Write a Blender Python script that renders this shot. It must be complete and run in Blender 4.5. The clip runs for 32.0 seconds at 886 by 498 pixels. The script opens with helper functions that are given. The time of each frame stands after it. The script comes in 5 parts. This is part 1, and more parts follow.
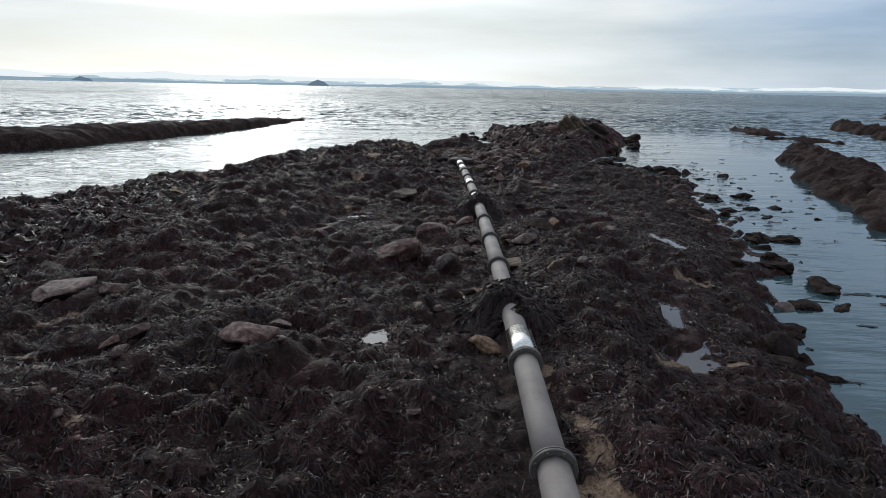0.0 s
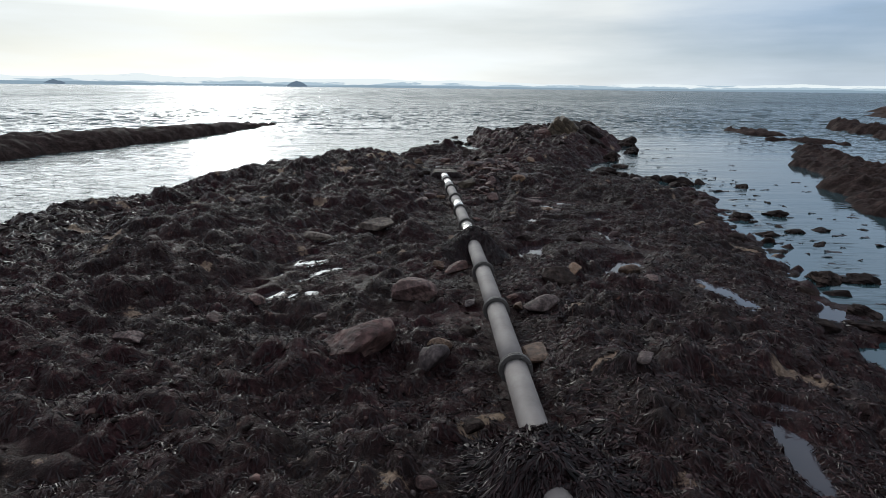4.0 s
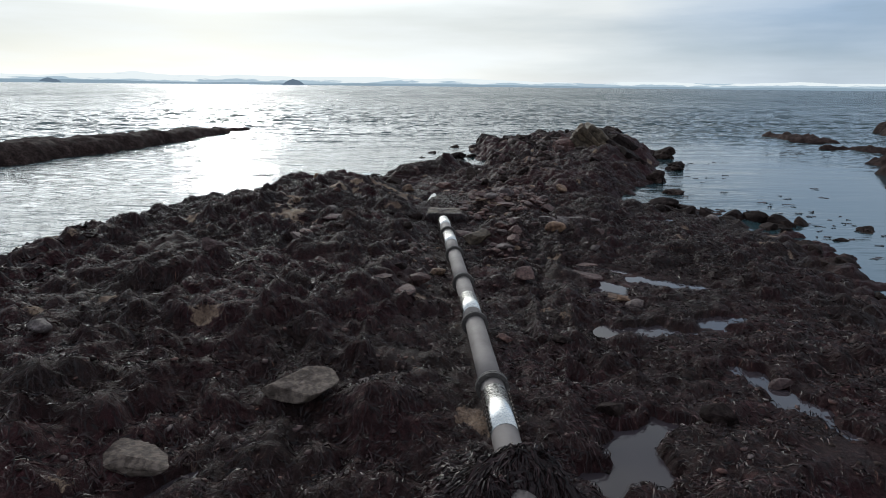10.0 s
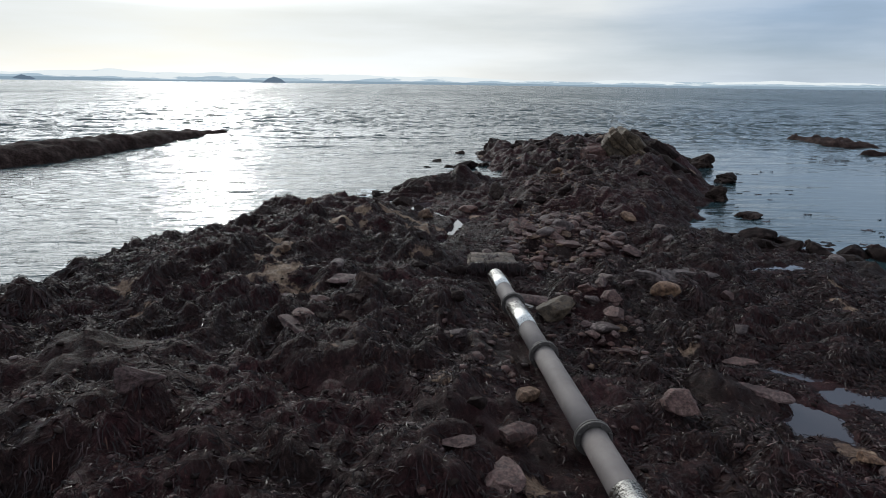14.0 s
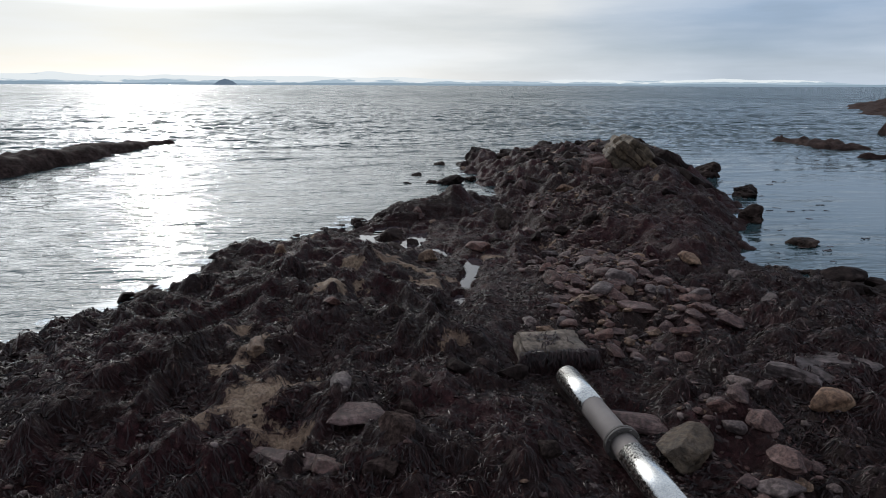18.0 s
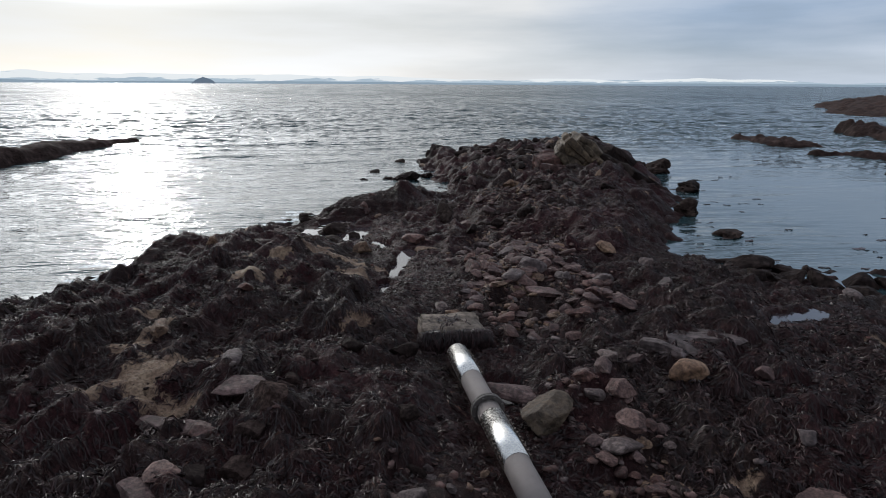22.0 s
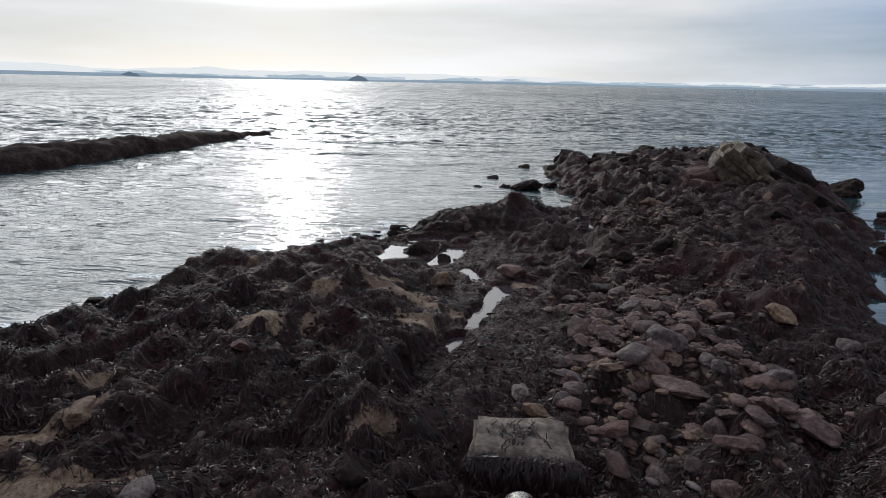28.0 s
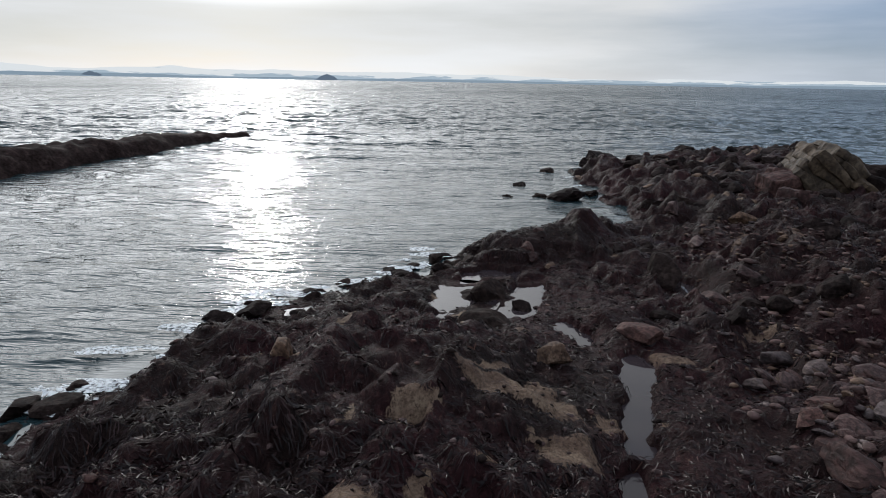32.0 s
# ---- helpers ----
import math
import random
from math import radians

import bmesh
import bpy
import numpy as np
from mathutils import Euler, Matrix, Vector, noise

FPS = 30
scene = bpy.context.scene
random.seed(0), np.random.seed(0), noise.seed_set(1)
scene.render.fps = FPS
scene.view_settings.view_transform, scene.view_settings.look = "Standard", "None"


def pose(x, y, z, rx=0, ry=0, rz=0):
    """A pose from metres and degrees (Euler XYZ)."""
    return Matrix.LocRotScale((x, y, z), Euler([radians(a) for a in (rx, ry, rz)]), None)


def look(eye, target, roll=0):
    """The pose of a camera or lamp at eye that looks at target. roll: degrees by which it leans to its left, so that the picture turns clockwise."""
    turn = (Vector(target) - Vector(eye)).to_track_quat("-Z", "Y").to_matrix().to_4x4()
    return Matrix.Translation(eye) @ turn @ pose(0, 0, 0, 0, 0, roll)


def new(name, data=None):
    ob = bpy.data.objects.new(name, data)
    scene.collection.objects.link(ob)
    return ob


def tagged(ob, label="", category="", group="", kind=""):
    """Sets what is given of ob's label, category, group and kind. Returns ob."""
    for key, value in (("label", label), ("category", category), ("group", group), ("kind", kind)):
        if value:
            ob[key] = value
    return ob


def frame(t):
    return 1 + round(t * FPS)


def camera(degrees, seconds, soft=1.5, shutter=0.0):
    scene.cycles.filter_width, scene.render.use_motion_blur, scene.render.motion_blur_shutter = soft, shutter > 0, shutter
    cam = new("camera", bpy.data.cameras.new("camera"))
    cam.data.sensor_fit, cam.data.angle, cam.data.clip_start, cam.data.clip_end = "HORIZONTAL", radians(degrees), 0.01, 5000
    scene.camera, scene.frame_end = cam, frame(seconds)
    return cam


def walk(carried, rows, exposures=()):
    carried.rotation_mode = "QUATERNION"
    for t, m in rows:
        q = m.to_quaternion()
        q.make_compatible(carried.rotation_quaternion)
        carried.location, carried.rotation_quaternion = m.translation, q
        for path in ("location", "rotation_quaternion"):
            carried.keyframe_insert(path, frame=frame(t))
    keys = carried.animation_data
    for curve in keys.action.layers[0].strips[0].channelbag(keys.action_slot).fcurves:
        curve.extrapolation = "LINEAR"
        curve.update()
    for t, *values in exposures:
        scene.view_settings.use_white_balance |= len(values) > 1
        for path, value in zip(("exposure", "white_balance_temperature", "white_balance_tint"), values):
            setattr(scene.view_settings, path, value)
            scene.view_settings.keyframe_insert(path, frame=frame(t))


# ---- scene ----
cam = camera(72.0, 32.0, soft=0.4)
PATH = [
    (0, (0.653, 1.491, 3.204), (0.6, 3.424, 2.692), 1.1),
    (0.5, (0.541, 1.937, 3.211), (0.494, 3.87, 2.701), 1.1),
    (1, (0.45, 2.429, 3.214), (0.416, 4.362, 2.703), 1.0),
    (1.5, (0.339, 2.934, 3.215), (0.315, 4.867, 2.705), 1.0),
    (2, (0.23, 3.406, 3.233), (0.216, 5.34, 2.722), 0.9),
    (2.5, (0.128, 3.894, 3.208), (0.119, 5.828, 2.697), 0.8),
    (4.5, (0.762, 6.084, 3.284), (0.771, 8.017, 2.772), 0.6),
    (5, (1.082, 6.706, 3.259), (1.094, 8.639, 2.745), 0.6),
    (5.5, (1.367, 7.306, 3.255), (1.378, 9.238, 2.74), 0.7),
    (6, (1.514, 7.982, 3.246), (1.527, 9.914, 2.729), 0.7),
    (6.5, (1.514, 8.669, 3.252), (1.527, 10.601, 2.735), 0.6),
    (7, (1.445, 9.385, 3.283), (1.457, 11.317, 2.767), 0.7),
    (7.5, (1.321, 10.104, 3.302), (1.333, 12.036, 2.784), 0.7),
    (8, (1.163, 10.811, 3.302), (1.175, 12.743, 2.786), 0.7),
    (8.5, (0.986, 11.515, 3.332), (0.998, 13.447, 2.815), 0.7),
    (9, (0.813, 12.255, 3.345), (0.825, 14.187, 2.829), 0.6),
    (9.5, (0.633, 12.961, 3.38), (0.646, 14.893, 2.862), 0.7),
    (10, (0.46, 13.653, 3.389), (0.473, 15.585, 2.872), 0.6),
    (10.5, (0.273, 14.357, 3.396), (0.285, 16.288, 2.879), 0.6),
    (11, (0.086, 15.004, 3.425), (0.097, 16.936, 2.906), 0.5),
    (11.5, (-0.067, 15.68, 3.423), (-0.039, 17.611, 2.902), 0.6),
    (12, (-0.213, 16.398, 3.369), (-0.178, 18.33, 2.849), 0.7),
    (12.5, (-0.353, 17.024, 3.359), (-0.313, 18.955, 2.839), 0.7),
    (13, (-0.516, 17.653, 3.334), (-0.471, 19.584, 2.814), 0.7),
    (13.5, (-0.673, 18.217, 3.356), (-0.613, 20.147, 2.833), 0.7),
    (15.5, (-1.356, 20.528, 3.435), (-1.277, 22.458, 2.917), 0.7),
    (16, (-1.529, 21.081, 3.491), (-1.426, 23.01, 2.972), 0.6),
    (16.5, (-1.712, 21.621, 3.522), (-1.557, 23.545, 3.001), 0.4),
    (17, (-1.817, 22.101, 3.536), (-1.639, 24.023, 3.014), 0.3),
    (17.5, (-1.823, 22.495, 3.538), (-1.632, 24.417, 3.018), 0.2),
    (18, (-1.827, 22.765, 3.543), (-1.626, 24.686, 3.023), 0.2),
    (18.5, (-1.844, 22.894, 3.557), (-1.637, 24.814, 3.035), 0.2),
    (19, (-1.879, 22.945, 3.571), (-1.558, 24.85, 3.05), -0.0),
    (19.5, (-1.909, 22.931, 3.584), (-1.453, 24.807, 3.061), -0.4),
    (20, (-1.886, 22.859, 3.593), (-1.386, 24.723, 3.07), -0.4),
    (20.5, (-1.734, 22.689, 3.591), (-1.215, 24.548, 3.066), -0.4),
    (21, (-1.46, 22.482, 3.559), (-0.953, 24.345, 3.034), -0.4),
    (21.5, (-1.098, 22.249, 3.536), (-0.689, 24.136, 3.012), -0.1),
    (22, (-0.705, 22.031, 3.522), (-0.446, 23.944, 2.999), 0.3),
    (22.5, (-0.261, 21.864, 3.516), (-0.152, 23.791, 2.991), 0.6),
    (23, (0.226, 21.74, 3.49), (0.232, 23.67, 2.965), 0.8),
    (23.5, (0.682, 21.675, 3.441), (0.632, 23.604, 2.916), 0.9),
    (24, (0.918, 21.653, 3.41), (0.825, 23.58, 2.885), 1.1),
    (24.5, (0.991, 21.681, 3.378), (0.877, 23.608, 2.853), 1.0),
    (26.5, (0.813, 23.192, 3.357), (0.656, 25.115, 2.83), 1.0),
    (27, (0.667, 23.813, 3.366), (0.503, 25.735, 2.839), 1.2),
    (27.5, (0.503, 24.583, 3.355), (0.333, 26.505, 2.828), 1.1),
    (28, (0.28, 25.391, 3.332), (0.106, 27.312, 2.805), 1.2),
    (28.5, (0.021, 26.219, 3.263), (-0.156, 28.14, 2.738), 1.2),
    (29, (-0.265, 26.983, 3.22), (-0.443, 28.904, 2.692), 1.4),
    (29.5, (-0.517, 27.673, 3.191), (-0.702, 29.592, 2.661), 1.1),
    (30, (-0.819, 28.26, 3.113), (-1.002, 30.18, 2.585), 1.4),
    (30.5, (-1.12, 28.753, 3.07), (-1.307, 30.672, 2.54), 1.5),
    (31, (-1.429, 29.159, 3.049), (-1.618, 31.078, 2.518), 1.5),
    (31.5, (-1.738, 29.253, 3.057), (-1.93, 31.172, 2.526), 1.5),
    (32, (-1.912, 29.202, 3.059), (-1.995, 31.129, 2.529), 1.0),
]
walk(cam, [(t, look(eye, target, roll)) for t, eye, target, roll in PATH], exposures=((0, -0.1, 6380, 4), (9, -0.1, 6380, 4), (16, -0.18, 6430, 6), (23, -0.2, 6480, 8), (28, -0.24, 6480, 8), (32, -0.34, 6450, 8)))

# ---- sky, sun ----
SUN_LEFT, SUN_UP = 19.4, 18.0
world = bpy.data.worlds.new("world")
scene.world = world
world.use_nodes = True
wt = world.node_tree
wt.nodes.clear()


def wnode(kind, **values):
    n = wt.nodes.new(kind)
    for key, value in values.items():
        n.inputs[key].default_value = value
    return n


def link(a, b):
    wt.links.new(a, b)


def maths(how, a, b):
    n = wt.nodes.new("ShaderNodeMath")
    n.operation = how
    for socket, value in zip(n.inputs, (a, b)):
        if hasattr(value, "is_output"):
            link(value, socket)
        else:
            socket.default_value = value
    return n.outputs[0]


def span(source, a, b, c, d):
    n = wt.nodes.new("ShaderNodeMapRange")
    for key, value in (("From Min", a), ("From Max", b), ("To Min", c), ("To Max", d)):
        n.inputs[key].default_value = value
    link(source, n.inputs["Value"])
    return n.outputs[0]


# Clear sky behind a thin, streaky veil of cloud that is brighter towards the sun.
sky = wt.nodes.new("ShaderNodeTexSky")
sky.sky_type, sky.sun_disc = "NISHITA", False
sky.sun_elevation, sky.sun_rotation = radians(SUN_UP), radians(360 - SUN_LEFT)
sky.air_density, sky.dust_density, sky.ozone_density = 1.0, 0.4, 1.5
clear = wnode("ShaderNodeBackground", Strength=0.07)
link(sky.outputs[0], clear.inputs["Color"])
way = wt.nodes.new("ShaderNodeTexCoord")
flat = wt.nodes.new("ShaderNodeMapping")
flat.inputs["Scale"].default_value = (1.2, 1.5, 9.0)
flat.inputs["Rotation"].default_value = (0, radians(4), radians(20))
link(way.outputs["Generated"], flat.inputs["Vector"])
streak = wnode("ShaderNodeTexNoise", Scale=1.6, Detail=6.0, Roughness=0.52)
link(flat.outputs[0], streak.inputs["Vector"])
to_sun = wt.nodes.new("ShaderNodeVectorMath")
to_sun.operation = "DOT_PRODUCT"
to_sun.inputs[1].default_value = (-math.sin(radians(SUN_LEFT)) * math.cos(radians(SUN_UP)), math.cos(radians(SUN_LEFT)) * math.cos(radians(SUN_UP)), math.sin(radians(SUN_UP)))
link(way.outputs["Generated"], to_sun.inputs[0])
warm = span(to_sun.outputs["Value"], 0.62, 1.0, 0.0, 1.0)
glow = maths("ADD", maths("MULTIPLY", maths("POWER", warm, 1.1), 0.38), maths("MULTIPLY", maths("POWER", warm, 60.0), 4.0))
split = wt.nodes.new("ShaderNodeSeparateXYZ")
link(way.outputs["Generated"], split.inputs[0])
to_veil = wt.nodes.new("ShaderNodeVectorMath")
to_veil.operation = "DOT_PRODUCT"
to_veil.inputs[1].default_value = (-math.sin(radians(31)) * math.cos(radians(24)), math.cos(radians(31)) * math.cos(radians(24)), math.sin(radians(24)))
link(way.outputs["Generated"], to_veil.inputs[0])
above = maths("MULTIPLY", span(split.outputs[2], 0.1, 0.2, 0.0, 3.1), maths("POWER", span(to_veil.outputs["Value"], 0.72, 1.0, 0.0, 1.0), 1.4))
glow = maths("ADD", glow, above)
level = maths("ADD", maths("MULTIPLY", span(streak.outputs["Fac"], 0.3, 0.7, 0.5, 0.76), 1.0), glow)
veil = wt.nodes.new("ShaderNodeBackground")
# A bluer, thinner stretch of the veil, off to the side away from the sun and clear of the horizon.
to_gap = wt.nodes.new("ShaderNodeVectorMath")
to_gap.operation = "DOT_PRODUCT"
to_gap.inputs[1].default_value = (math.sin(radians(40)) * 0.985, math.cos(radians(40)) * 0.985, 0.17)
link(way.outputs["Generated"], to_gap.inputs[0])
gap = maths("MULTIPLY", span(to_gap.outputs["Value"], 0.9, 0.98, 0.0, 1.0), span(split.outputs[2], 0.03, 0.1, 0.0, 1.0))
gap = maths("MULTIPLY", gap, span(streak.outputs["Fac"], 0.35, 0.6, 1.0, 0.55))
level = maths("MULTIPLY", level, span(gap, 0.0, 1.0, 1.0, 0.9))
low = maths("MULTIPLY", span(split.outputs[2], 0.0, 0.075, 0.2, 0.0), span(split.outputs[2], -0.02, 0.0, 0.0, 1.0))
high = span(split.outputs[2], 0.12, 0.26, 0.0, 0.42)
level = maths("ADD", maths("ADD", level, low), high)
tint = wt.nodes.new("ShaderNodeMix")
tint.data_type = "RGBA"
tint.inputs[6].default_value, tint.inputs[7].default_value = (0.68, 0.86, 1.16, 1), (0.99, 1.0, 1.03, 1)
link(maths("SUBTRACT", maths("ADD", span(streak.outputs["Fac"], 0.3, 0.7, 0.25, 0.65), maths("MULTIPLY", warm, 0.8)), maths("MULTIPLY", gap, 0.75)), tint.inputs["Factor"])
link(tint.outputs[2], veil.inputs["Color"])
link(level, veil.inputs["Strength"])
mixed = wt.nodes.new("ShaderNodeMixShader")
link(span(streak.outputs["Fac"], 0.32, 0.6, 0.8, 0.98), mixed.inputs[0])
link(clear.outputs[0], mixed.inputs[1])
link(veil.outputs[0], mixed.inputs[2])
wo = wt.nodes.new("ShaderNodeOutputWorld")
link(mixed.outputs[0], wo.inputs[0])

sun_data = bpy.data.lights.new("sun", "SUN")
sun_data.energy, sun_data.angle, sun_data.color = 0.7, radians(4.0), (1.0, 0.96, 0.9)
sun = new("sun", sun_data)
sun.matrix_world = look((0, 0, 60), (math.sin(radians(SUN_LEFT)) * 60, -math.cos(radians(SUN_LEFT)) * 60, 60 - 60 * math.tan(radians(SUN_UP))))

# ---- materials ----


def material(name, rough=0.6, metal=0.0):
    m = bpy.data.materials.new(name)
    m.use_nodes = True
    b = m.node_tree.nodes["Principled BSDF"]
    b.inputs["Roughness"].default_value, b.inputs["Metallic"].default_value = rough, metal
    return m, m.node_tree, b


def noise_node(t, scale, detail=4.0, rough=0.55, coord="Object", stretch=None, distort=0.0):
    n = t.nodes.new("ShaderNodeTexNoise")
    n.inputs["Scale"].default_value, n.inputs["Detail"].default_value, n.inputs["Roughness"].default_value = scale, detail, rough
    n.inputs["Distortion"].default_value = distort
    c = t.nodes.new("ShaderNodeTexCoord")
    if stretch:
        m = t.nodes.new("ShaderNodeMapping")
        m.inputs["Scale"].default_value = stretch
        t.links.new(c.outputs[coord], m.inputs["Vector"])
        t.links.new(m.outputs[0], n.inputs["Vector"])
    else:
        t.links.new(c.outputs[coord], n.inputs["Vector"])
    return n


def ramp(t, source, stops):
    r = t.nodes.new("ShaderNodeValToRGB")
    while len(r.color_ramp.elements) < len(stops):
        r.color_ramp.elements.new(0.5)
    for e, (at, colour) in zip(r.color_ramp.elements, stops):
        e.position, e.color = at, (*colour, 1)
    t.links.new(source, r.inputs[0])
    return r


def mix(t, factor, a, b, how="MIX"):
    n = t.nodes.new("ShaderNodeMix")
    n.data_type, n.blend_type = "RGBA", how
    for socket, value in ((n.inputs["Factor"], factor), (n.inputs[6], a), (n.inputs[7], b)):
        if hasattr(value, "is_output"):
            t.links.new(value, socket)
        else:
            socket.default_value = value if isinstance(value, float) else (*value, 1)
    return n.outputs[2]


def bump(t, bsdf, sources):
    """Relief from (socket, strength, distance), fine ones last."""
    last = None
    for source, strength, distance in sources:
        n = t.nodes.new("ShaderNodeBump")
        n.inputs["Strength"].default_value, n.inputs["Distance"].default_value = strength, distance
        t.links.new(source, n.inputs["Height"])
        if last:
            t.links.new(last, n.inputs["Normal"])
        last = n.outputs[0]
    t.links.new(last, bsdf.inputs["Normal"])


def shore_material():
    """Rock under a wet skin of brown wrack."""
    m, t, b = material("wrack_covered_rock", 0.5)
    big = noise_node(t, 0.55, 4)
    mid = noise_node(t, 3.2, 5, 0.65)
    fine = noise_node(t, 17, 5, 0.75, stretch=(1.0, 0.5, 0.5), distort=0.8)
    tiny = noise_node(t, 90, 3, 0.6)
    weed = ramp(t, fine.outputs["Fac"], ((0.3, (0.005, 0.0022, 0.0025)), (0.5, (0.0158, 0.0074, 0.008)), (0.72, (0.042, 0.021, 0.0217))))
    stone = ramp(t, mid.outputs["Fac"], ((0.3, (0.07, 0.043, 0.033)), (0.5, (0.155, 0.108, 0.077)), (0.75, (0.25, 0.19, 0.132))))
    shows = t.nodes.new("ShaderNodeAttribute")
    shows.attribute_name = "rock_shows"
    edge = t.nodes.new("ShaderNodeMath")
    edge.operation = "MULTIPLY_ADD"
    t.links.new(fine.outputs["Fac"], edge.inputs[0])
    edge.inputs[1].default_value = 3.4
    t.links.new(shows.outputs["Fac"], edge.inputs[2])
    torn_span = t.nodes.new("ShaderNodeMapRange")
    torn_span.inputs["From Min"].default_value, torn_span.inputs["From Max"].default_value = 2.12, 2.4
    t.links.new(edge.outputs[0], torn_span.inputs["Value"])
    flecks = noise_node(t, 26, 5, 0.7)
    worn = ramp(t, flecks.outputs["Fac"], ((0.36, (0.45, 0.4, 0.4)), (0.56, (1.05, 1.0, 1.0))))
    rust = ramp(t, big.outputs["Fac"], ((0.38, (0.85, 0.97, 0.8)), (0.62, (1.35, 0.93, 0.98))))
    tinted = mix(t, 1.0, weed.outputs[0], rust.outputs[0], "MULTIPLY")
    t.links.new(mix(t, torn_span.outputs[0], tinted, mix(t, 1.0, stone.outputs[0], worn.outputs[0], "MULTIPLY")), b.inputs["Base Color"])
    b.inputs["Specular IOR Level"].default_value = 0.07
    bare_relief = noise_node(t, 7, 6, 0.75)
    rough = ramp(t, tiny.outputs["Fac"], ((0.35, (0.34,) * 3), (0.62, (0.8,) * 3)))
    t.links.new(rough.outputs[0], b.inputs["Roughness"])
    bump(t, b, ((mid.outputs["Fac"], 0.5, 0.06), (bare_relief.outputs["Fac"], 0.8, 0.06), (fine.outputs["Fac"], 1.0, 0.04), (tiny.outputs["Fac"], 0.5, 0.008)))
    return m


def weed_material(name, dark, light, rough=0.36):
    m, t, b = material(name, rough)
    g = t.nodes.new("ShaderNodeNewGeometry")
    r = ramp(t, g.outputs["Random Per Island"], ((0.0, dark), (0.8, light), (1.0, tuple(1.7 * c for c in light))))
    n = noise_node(t, 40, 3)
    t.links.new(mix(t, 0.5, r.outputs[0], n.outputs["Fac"], "MULTIPLY"), b.inputs["Base Color"])
    b.inputs["Specular IOR Level"].default_value = 0.15
    bump(t, b, ((n.outputs["Fac"], 0.4, 0.004),))
    return m


def stone_material(name, a, bcol, c, rough=0.75, gloss=0.25):
    m, t, b = material(name, rough)
    info = t.nodes.new("ShaderNodeObjectInfo")
    big = noise_node(t, 2.2, 5, 0.6)
    grain = noise_node(t, 34, 4, 0.7)
    pits = noise_node(t, 9, 6, 0.7)
    col = ramp(t, big.outputs["Fac"], ((0.3, a), (0.52, bcol), (0.74, c)))
    shade = ramp(t, info.outputs["Random"], ((0.0, (0.55, 0.5, 0.5)), (0.5, (0.85, 0.85, 0.85)), (1.0, (1.1, 1.03, 0.95))))
    col2 = mix(t, 1.0, col.outputs[0], shade.outputs[0], "MULTIPLY")
    dirt = ramp(t, pits.outputs["Fac"], ((0.42, (0.32, 0.3, 0.27)), (0.58, (1, 1, 1))))
    col3 = mix(t, 0.8, col2, dirt.outputs[0], "MULTIPLY")
    t.links.new(col3, b.inputs["Base Color"])
    b.inputs["Specular IOR Level"].default_value = gloss
    rr = ramp(t, grain.outputs["Fac"], ((0.3, (rough - 0.15,) * 3), (0.7, (rough + 0.12,) * 3)))
    t.links.new(rr.outputs[0], b.inputs["Roughness"])
    bump(t, b, ((pits.outputs["Fac"], 0.6, 0.03), (grain.outputs["Fac"], 0.5, 0.008)))
    return m


def water_material(name, colour, rough, waves):
    """Sea water; waves: (scale, strength, distance, stretch) of its ripples."""
    m, t, b = material(name, rough)
    b.inputs["Base Color"].default_value = (*colour, 1)
    wind = t.nodes.new("ShaderNodeAttribute")
    wind.attribute_name = "wind"
    ruffled = t.nodes.new("ShaderNodeMapRange")
    ruffled.inputs["To Min"].default_value, ruffled.inputs["To Max"].default_value = rough, rough + 0.17
    t.links.new(wind.outputs["Fac"], ruffled.inputs["Value"])
    t.links.new(ruffled.outputs[0], b.inputs["Roughness"])
    steep = t.nodes.new("ShaderNodeMapRange")
    steep.inputs["To Min"].default_value, steep.inputs["To Max"].default_value = 1.33, 1.09
    gusts = noise_node(t, 1.0, 5, 0.7, stretch=(0.07, 0.014, 1))
    patchy = t.nodes.new("ShaderNodeMapRange")
    for key, value in (("From Min", 0.38), ("From Max", 0.62), ("To Min", 0.62), ("To Max", 1.12)):
        patchy.inputs[key].default_value = value
    t.links.new(gusts.outputs["Fac"], patchy.inputs["Value"])
    blown = t.nodes.new("ShaderNodeMath")
    blown.operation = "MULTIPLY"
    t.links.new(wind.outputs["Fac"], blown.inputs[0])
    t.links.new(patchy.outputs[0], blown.inputs[1])
    t.links.new(blown.outputs[0], steep.inputs["Value"])
    t.links.new(steep.outputs[0], b.inputs["IOR"])
    last = None
    for scale, strength, distance, stretch in waves:
        chop = t.nodes.new("ShaderNodeAttribute")
        chop.attribute_name = "ripple" if 2.5 < scale else "chop"
        n = noise_node(t, scale, 3, 0.55, stretch=stretch, distort=0.3)
        bp = t.nodes.new("ShaderNodeBump")
        bp.inputs["Distance"].default_value = distance
        s = t.nodes.new("ShaderNodeMath")
        s.operation = "MULTIPLY"
        s.inputs[1].default_value = strength
        t.links.new(chop.outputs["Fac"], s.inputs[0])
        t.links.new(s.outputs[0], bp.inputs["Strength"])
        t.links.new(n.outputs["Fac"], bp.inputs["Height"])
        if last:
            t.links.new(last, bp.inputs["Normal"])
        last = bp.outputs[0]
    t.links.new(last, b.inputs["Normal"])
    return m


